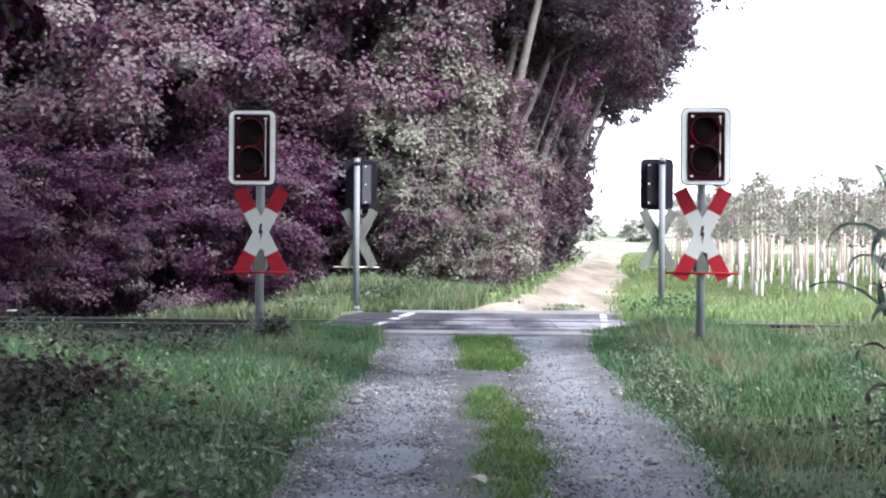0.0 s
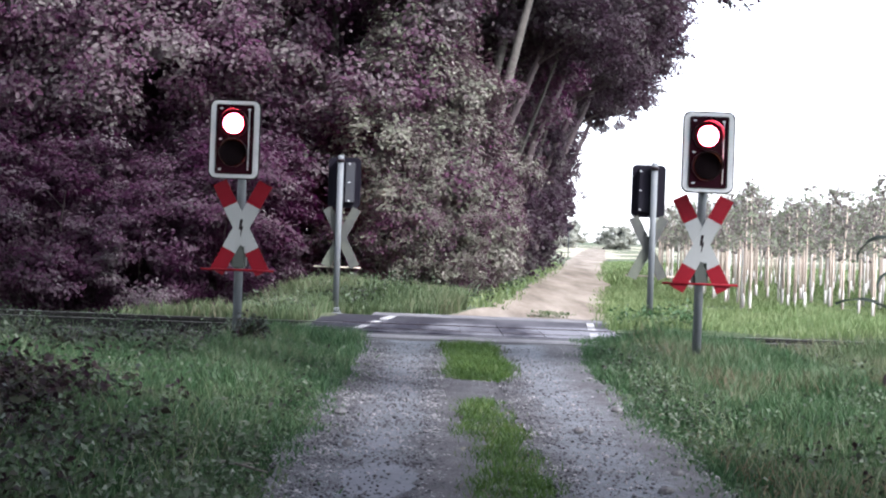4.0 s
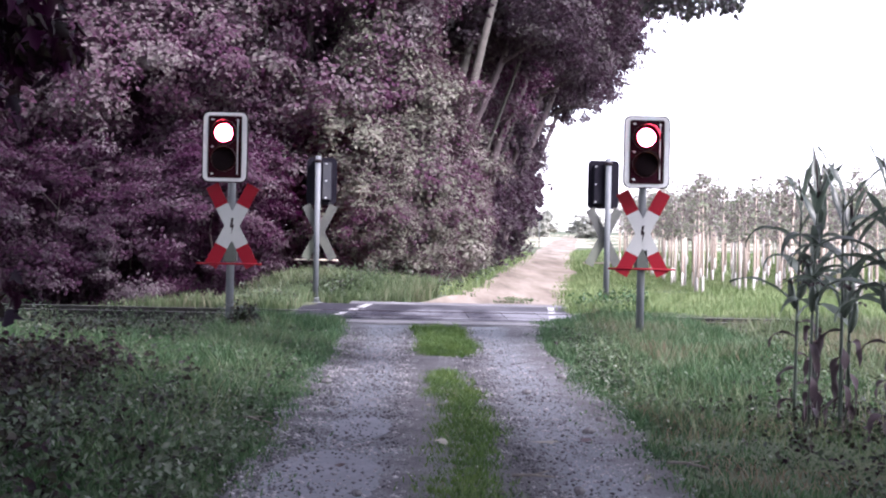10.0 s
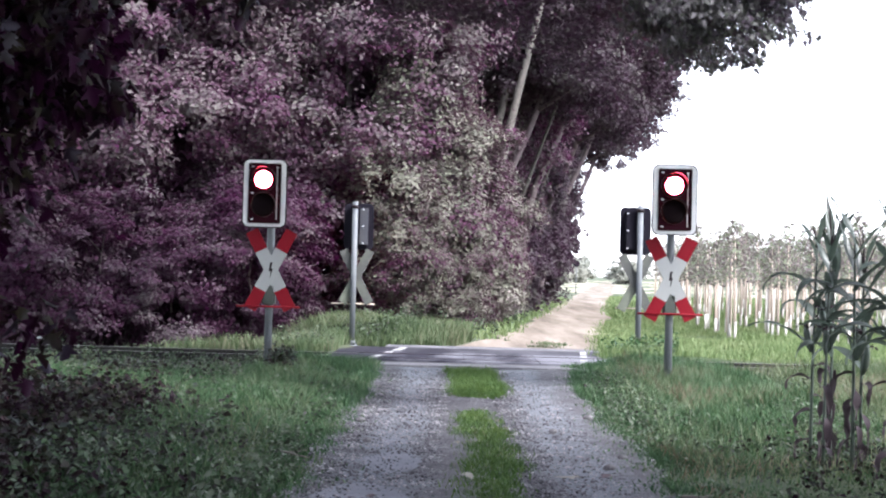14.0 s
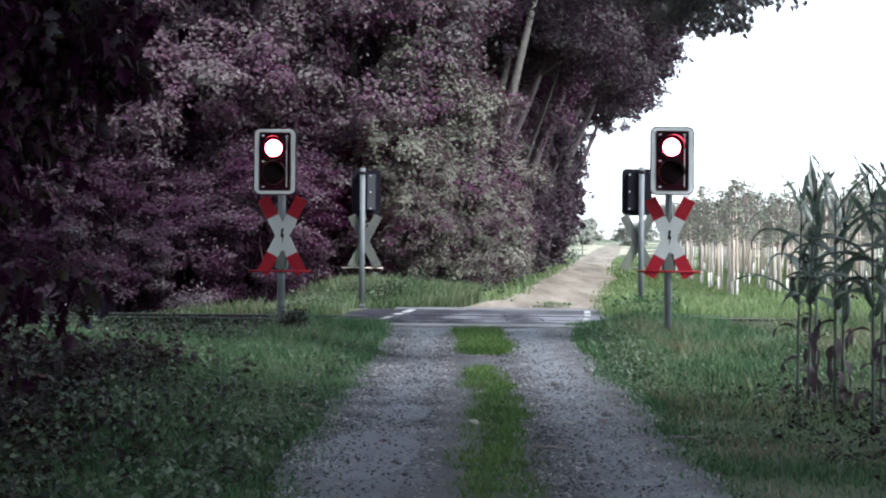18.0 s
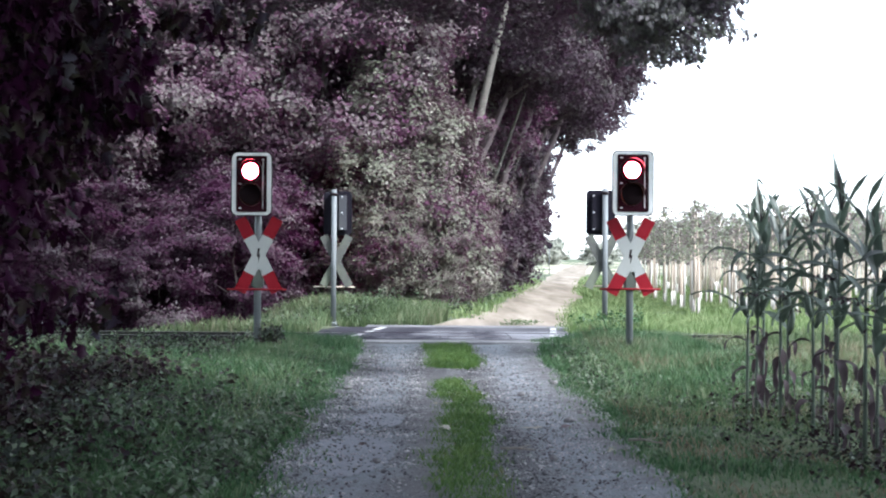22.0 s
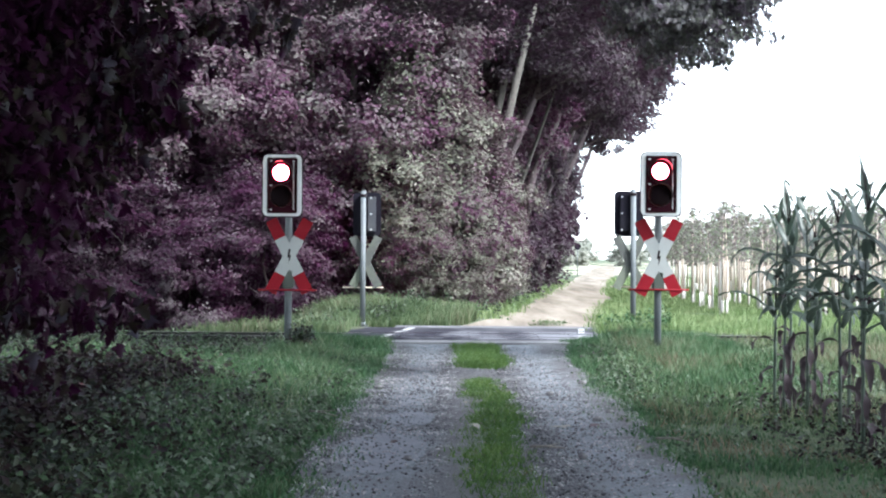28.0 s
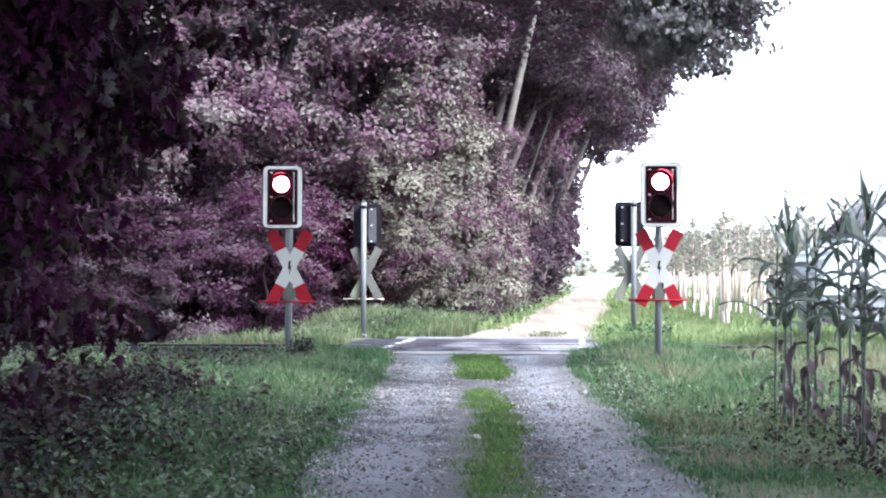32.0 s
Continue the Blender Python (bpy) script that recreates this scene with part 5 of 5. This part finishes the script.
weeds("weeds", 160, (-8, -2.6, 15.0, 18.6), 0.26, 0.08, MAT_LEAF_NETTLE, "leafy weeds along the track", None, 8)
for side, edge in ((-1, edge_left), (1, edge_right)):
    blades("grass", 9000, (-1.3, 2.2, 4.0, 18.0), 0.045, 0.006, MAT_GRASS_DRY, "dry brown litter along the lane's edge", lambda x, y: np.abs(x - edge(y) - 0.04 * side) < 0.05 + 0.06 * np.abs(rng.normal(size=len(x))) * (patchy(x, y, 3.0) > -0.2), 0.9)
blades("grass", 9000, (-0.1, 0.95, 3.0, 20.4), 0.05, 0.005, MAT_GRASS_DRY, "dry brown blades in the grass strip", lambda x, y: mid_keep(x, y) & (patchy(x, y, 4.0) > 0.1), 0.7, lambda x, y: land(x, y) + 0.005)
for side, edge in ((-1, edge_left), (1, edge_right)):
    margin = lambda x, y: np.abs(x - edge(y) + 0.03 * side) < 0.15 * np.abs(rng.normal(size=len(x))) * (0.35 + 0.65 * (patchy(x, y, 2.7) > -0.1))
    blades("grass", 40000, (-1.6, 2.5, 4.0, 20.0), lambda x, y: 0.035 + 0.015 * patchy(x, y, 5.0), 0.006, MAT_GRASS, "short grass creeping onto the gravel", margin, 0.8, lambda x, y: land(x, y) + 0.03)
    weeds("weeds", 2500, (-1.6, 2.5, 4.0, 19.0), 0.05, 0.035, MAT_LEAF_HERB, "low clover and plantain on the lane's margin", lambda x, y: margin(x, y) & (patchy(x, y, 4.1) > 0.0), 3)
    weeds("weeds", 3000, (-1.6, 2.5, 4.0, 15.0), 0.012, 0.045, MAT_TWIG, "fallen brown leaves along the lane's margin", lambda x, y: margin(x, y) & (patchy(x, y, 3.3) > 0.1), 1)
blades("grass", 1400, (1.2, 3.3, 28.6, 30.4), 0.09, 0.010, MAT_GRASS_PALE, "grass tufts growing on the sandy lane", lambda x, y: patchy(x, y, 2.6) > 0.25, 0.6, lambda x, y: land(x, y) + 0.015)
weeds("weeds", 90, (-2.3, -2.0, 17.7, 18.2), 0.40, 0.07, MAT_LEAF_NETTLE, "dark withered docks at the signal's foot", None, 8)
weeds("weeds", 90, (2.95, 4.2, 25.2, 27.0), 0.38, 0.08, MAT_GRASS, "dark weeds beside the signal", None, 8)
# Real low weeds, their dark colour also standing for shade near the corn
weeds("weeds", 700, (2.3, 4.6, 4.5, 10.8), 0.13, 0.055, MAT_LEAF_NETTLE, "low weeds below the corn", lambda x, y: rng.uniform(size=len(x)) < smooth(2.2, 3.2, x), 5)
weeds("weeds", 1100, (-2.3, -1.0, 3.6, 10.0), lambda x, y: 0.16 + 0.12 * np.clip(-1.2 - x, 0, 1.5) + 0.1 * patchy(x, y, 3.5), 0.05, MAT_LEAF_HERB, "mixed herbs among the nettles", lambda x, y: (x < edge_left(y) - 0.15) & (patchy(x, y, 3.5) > -0.2), 6)


def stones(name, n, area, size, mat, label, keep):
    """Small angular stones lying on the lane."""
    x, y = rng.uniform(area[0], area[1], n), rng.uniform(area[2], area[3], n)
    ok = keep(x, y)
    x, y = x[ok], y[ok]
    n = len(x)
    s = size * rng.uniform(0.4, 1.0, n) ** 1.6
    c = np.stack([x, y, land(x, y) + 0.018], 1)
    d = unit(rng.normal(size=(n, 6, 3)) * 0.35 + np.array([[1, 0, 0], [0, 1, 0], [-1, 0, 0], [0, -1, 0], [0, 0, 1], [0, 0, -1]])[None])
    v = c[:, None] + d * s[:, None, None] * np.array([1, 1, 0.6])
    f = ((0, 1, 4), (1, 2, 4), (2, 3, 4), (3, 0, 4), (1, 0, 5), (2, 1, 5), (3, 2, 5), (0, 3, 5))
    return tagged(cloud(name, v, f, mat), label, "gravel", kind="stuff")


on_lane = lambda x, y: (x > edge_left(y) - 0.05) & (x < edge_right(y) + 0.05) & ((np.abs(x - 0.4) > 0.2) | (rng.uniform(size=len(x)) < 0.3)) & (rng.uniform(size=len(x)) < (0.42 + 0.58 * smooth(0.12, 0.34, np.abs(np.abs(x - 0.38) - 0.72))) * (0.45 + 0.55 * smooth(-0.4, 0.4, patchy(x, y, 1.7))))
stones("gravel", 60000, (-1.3, 2.1, 4.0, 20.2), 0.017, MAT_STONE_MIX, "loose grey gravel on the lane", on_lane)
stones("gravel", 2200, (-1.3, 2.1, 4.0, 20.2), 0.026, MAT_STONE_MIX, "coarse grey stones on the lane", on_lane)
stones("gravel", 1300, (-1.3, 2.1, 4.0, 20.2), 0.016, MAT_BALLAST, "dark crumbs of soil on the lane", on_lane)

# ---- small things lying about ----
def stick(points, radius, label):
    ob = tagged(new("stick"), label, "stick")
    bm = bmesh.new()
    tube(bm, points, [radius, radius * 0.8, radius * 0.5], 6)
    part("twig", bm, MAT_DRYWOOD, ob)
    bm = bmesh.new()
    a, b = Vector(points[1]), Vector(points[2])
    tube(bm, [a, a.lerp(b, 0.5) + Vector((0.03, 0.06, 0.02))], [radius * 0.5, radius * 0.3], 5)
    part("side_twig", bm, MAT_DRYWOOD, ob)
    return ob


stick([(-1.20, 9.25, 0.05), (-1.08, 9.12, 0.06), (-0.90, 9.0, 0.035)], 0.012, "pale dry stick at the lane's grassy edge")
stick([(1.58, 7.42, 0.04), (1.68, 7.34, 0.05), (1.80, 7.28, 0.03)], 0.011, "pale broken twig on the lane's edge")
stick([(0.62, 6.75, 0.05), (0.74, 6.78, 0.05), (0.86, 6.84, 0.03)], 0.010, "brown twig beside the grass strip")
rng = np.random.default_rng(15)
for x, y, label, mat in ((0.206, 10.1, "pale fallen leaf on the grass strip", MAT_DEADLEAF), (0.279, 8.04, "pale fallen leaf on the grass strip", MAT_DEADLEAF), (1.23, 8.42, "dark fallen leaf on the gravel", MAT_TWIG), (1.0, 8.28, "pale fallen leaf on the gravel", MAT_DEADLEAF),
                         (1.37, 6.9, "brown fallen leaf on the gravel", MAT_DEADLEAF), (-0.35, 7.1, "brown fallen leaf on the gravel", MAT_TWIG)):
    leaf = cloud("fallen_leaf", maple_leaves(np.array([[0, 0, 0.0]]), 0.13) * np.array([1, 1, 0.25]), MAPLE, mat)
    leaf.location = (x, y, 0.075 if abs(x - 0.3) < 0.2 else 0.045)
    tagged(leaf, label, "leaf")
stone_shapes = ((1.28, 8.9, 0.045), (-0.55, 10.4, 0.04), (1.05, 11.6, 0.04), (-0.72, 12.2, 0.05), (1.45, 9.6, 0.04), (0.95, 6.4, 0.035), (-0.2, 6.2, 0.03), (1.5, 13.1, 0.05))
for x, y, size in stone_shapes:
    bm = bmesh.new()
    bmesh.ops.create_icosphere(bm, subdivisions=2, radius=size)
    for v in bm.verts:
        v.co *= 1 + 0.28 * noise.noise(v.co * 22 + Vector((x, y, 0)))
        v.co.z *= 0.62
    rock = part("stone", bm, MAT_STONE)
    rock.location = (x, y, float(land(x, y)) + 0.02 + size * 0.3)
    tagged(rock, "grey stone lying on the gravel lane", "stone", "loose stones")
flower = tagged(new("flower"), "white umbel flower by the railway track", "flower")
bm = bmesh.new()
tube(bm, [(0, 0, 0), (0.01, 0, 0.22), (0, 0.01, 0.43)], [0.006, 0.005, 0.004], 5)
part("stem", bm, MAT_GRASS, flower)
for k in range(9):
    bm = bmesh.new()
    bmesh.ops.create_icosphere(bm, subdivisions=1, radius=0.022)
    bmesh.ops.scale(bm, verts=bm.verts[:], vec=(1, 1, 0.5))
    bmesh.ops.translate(bm, verts=bm.verts[:], vec=(0.05 * math.cos(k * 0.7) * (k > 0), 0.05 * math.sin(k * 0.7) * (k > 0), 0.435))
    part("floret", bm, MAT_BORDER, flower)
flower.location = (-5.6, 18.95, 0.02)

# ---- train ----
train = tagged(new("railcar"), "pale grey railcar with dark windows rushing in on the railway track", "train")


def train_part(name, boxes, mat, label="", bevel=0.06):
    bm = bmesh.new()
    for b in boxes:
        box(bm, *b, bevel)
    return part(name, bm, mat, train, label)


nose = [(0.35, 0.85), (0.30, 1.25), (0.55, 1.65), (0.95, 1.9), (1.75, 2.72), (2.6, 3.45), (3.6, 3.78), (25.8, 3.78), (26.2, 3.3), (26.2, 0.85)]
bm = bmesh.new()
slab(bm, nose, -1.4, 1.4)
bmesh.ops.bevel(bm, geom=bm.edges[:], offset=0.1, segments=3, affect="EDGES")
part("body", bm, MAT_TRAIN, train)
train_part("roof", [(3.8, 25.6, -1.15, 1.15, 3.74, 4.02)], MAT_TRAINGREY, bevel=0.1)
train_part("skirt", [(0.6, 25.8, -1.33, 1.33, 0.45, 0.97)], MAT_TRAINGREY)
train_part("underframe", [(1.2, 25.0, -1.1, 1.1, 0.3, 0.5)], MAT_TRAINDARK)
bm = bmesh.new()
slab(bm, [(0.93, 1.95), (1.72, 2.76), (1.80, 2.68), (1.05, 1.90)], -1.15, 1.15)
part("windscreen", bm, MAT_GLASS, train, "dark raked windscreen")
bm = bmesh.new()
slab(bm, [(1.2, 1.95), (1.8, 2.6), (2.1, 2.6), (2.1, 1.95)], -1.425, -1.39)
part("cab_window", bm, MAT_GLASS, train, "dark cab side window")
train_part("coupler", [(-0.15, 0.7, -0.18, 0.18, 0.85, 1.15)], MAT_TRAINDARK, "dark coupler")
for y in (-0.85, 0.85):
    train_part("buffer", [(-0.05, 0.1, y - 0.22, y + 0.22, 0.9, 1.3), (0.1, 0.6, y - 0.1, y + 0.1, 1.0, 1.2)], MAT_TRAINDARK, "dark buffer")
train_part("door", [(2.15, 2.8, -1.43, -1.38, 1.0, 3.1)], MAT_TRAINGREY, "grey cab door", 0.02)
for i in range(11):
    train_part("window", [(2.95 + i * 2.0, 4.6 + i * 2.0, -1.43, -1.38, 1.95, 2.75)], MAT_GLASS, "dark side window", 0.02)
for x in (3.0, 5.4, 20.6, 23.0):
    for y in (-0.75, 0.75):
        bm = bmesh.new()
        tube(bm, [(x, y - 0.06, 0.45), (x, y + 0.06, 0.45)], 0.42, 20)
        part("wheel", bm, MAT_TRAINDARK, train)


def motions():
    """The train rushes in from the right; the lamps turn their lit faces out when they come on."""
    v, end = 22.0, 5.84
    walk(train, [(t, pose(end + v * (32.0 - t), 23.3, 0.13)) for t in (0, 8, 16, 24, 28, 30, 31, 31.5, 32)])
    for ob, lenses in SIGNALS:
        face = 0 if ob.location.y < 25 else 180
        for (lens, at), steps in zip(lenses, (((0, 180), (3.27, 180), (3.34, 120), (3.4, 60), (3.47, 0), (32, 0)),
                                              ((0, 180), (0.33, 180), (0.37, 110), (0.4, 50), (0.47, 0), (3.23, 0), (3.3, 50), (3.4, 70), (3.47, 130), (3.54, 180), (32, 180)))):
            walk(lens, [(t, Matrix.Translation(at) @ Matrix.Rotation(radians(a + face), 4, "Z")) for t, a in steps])


motions()
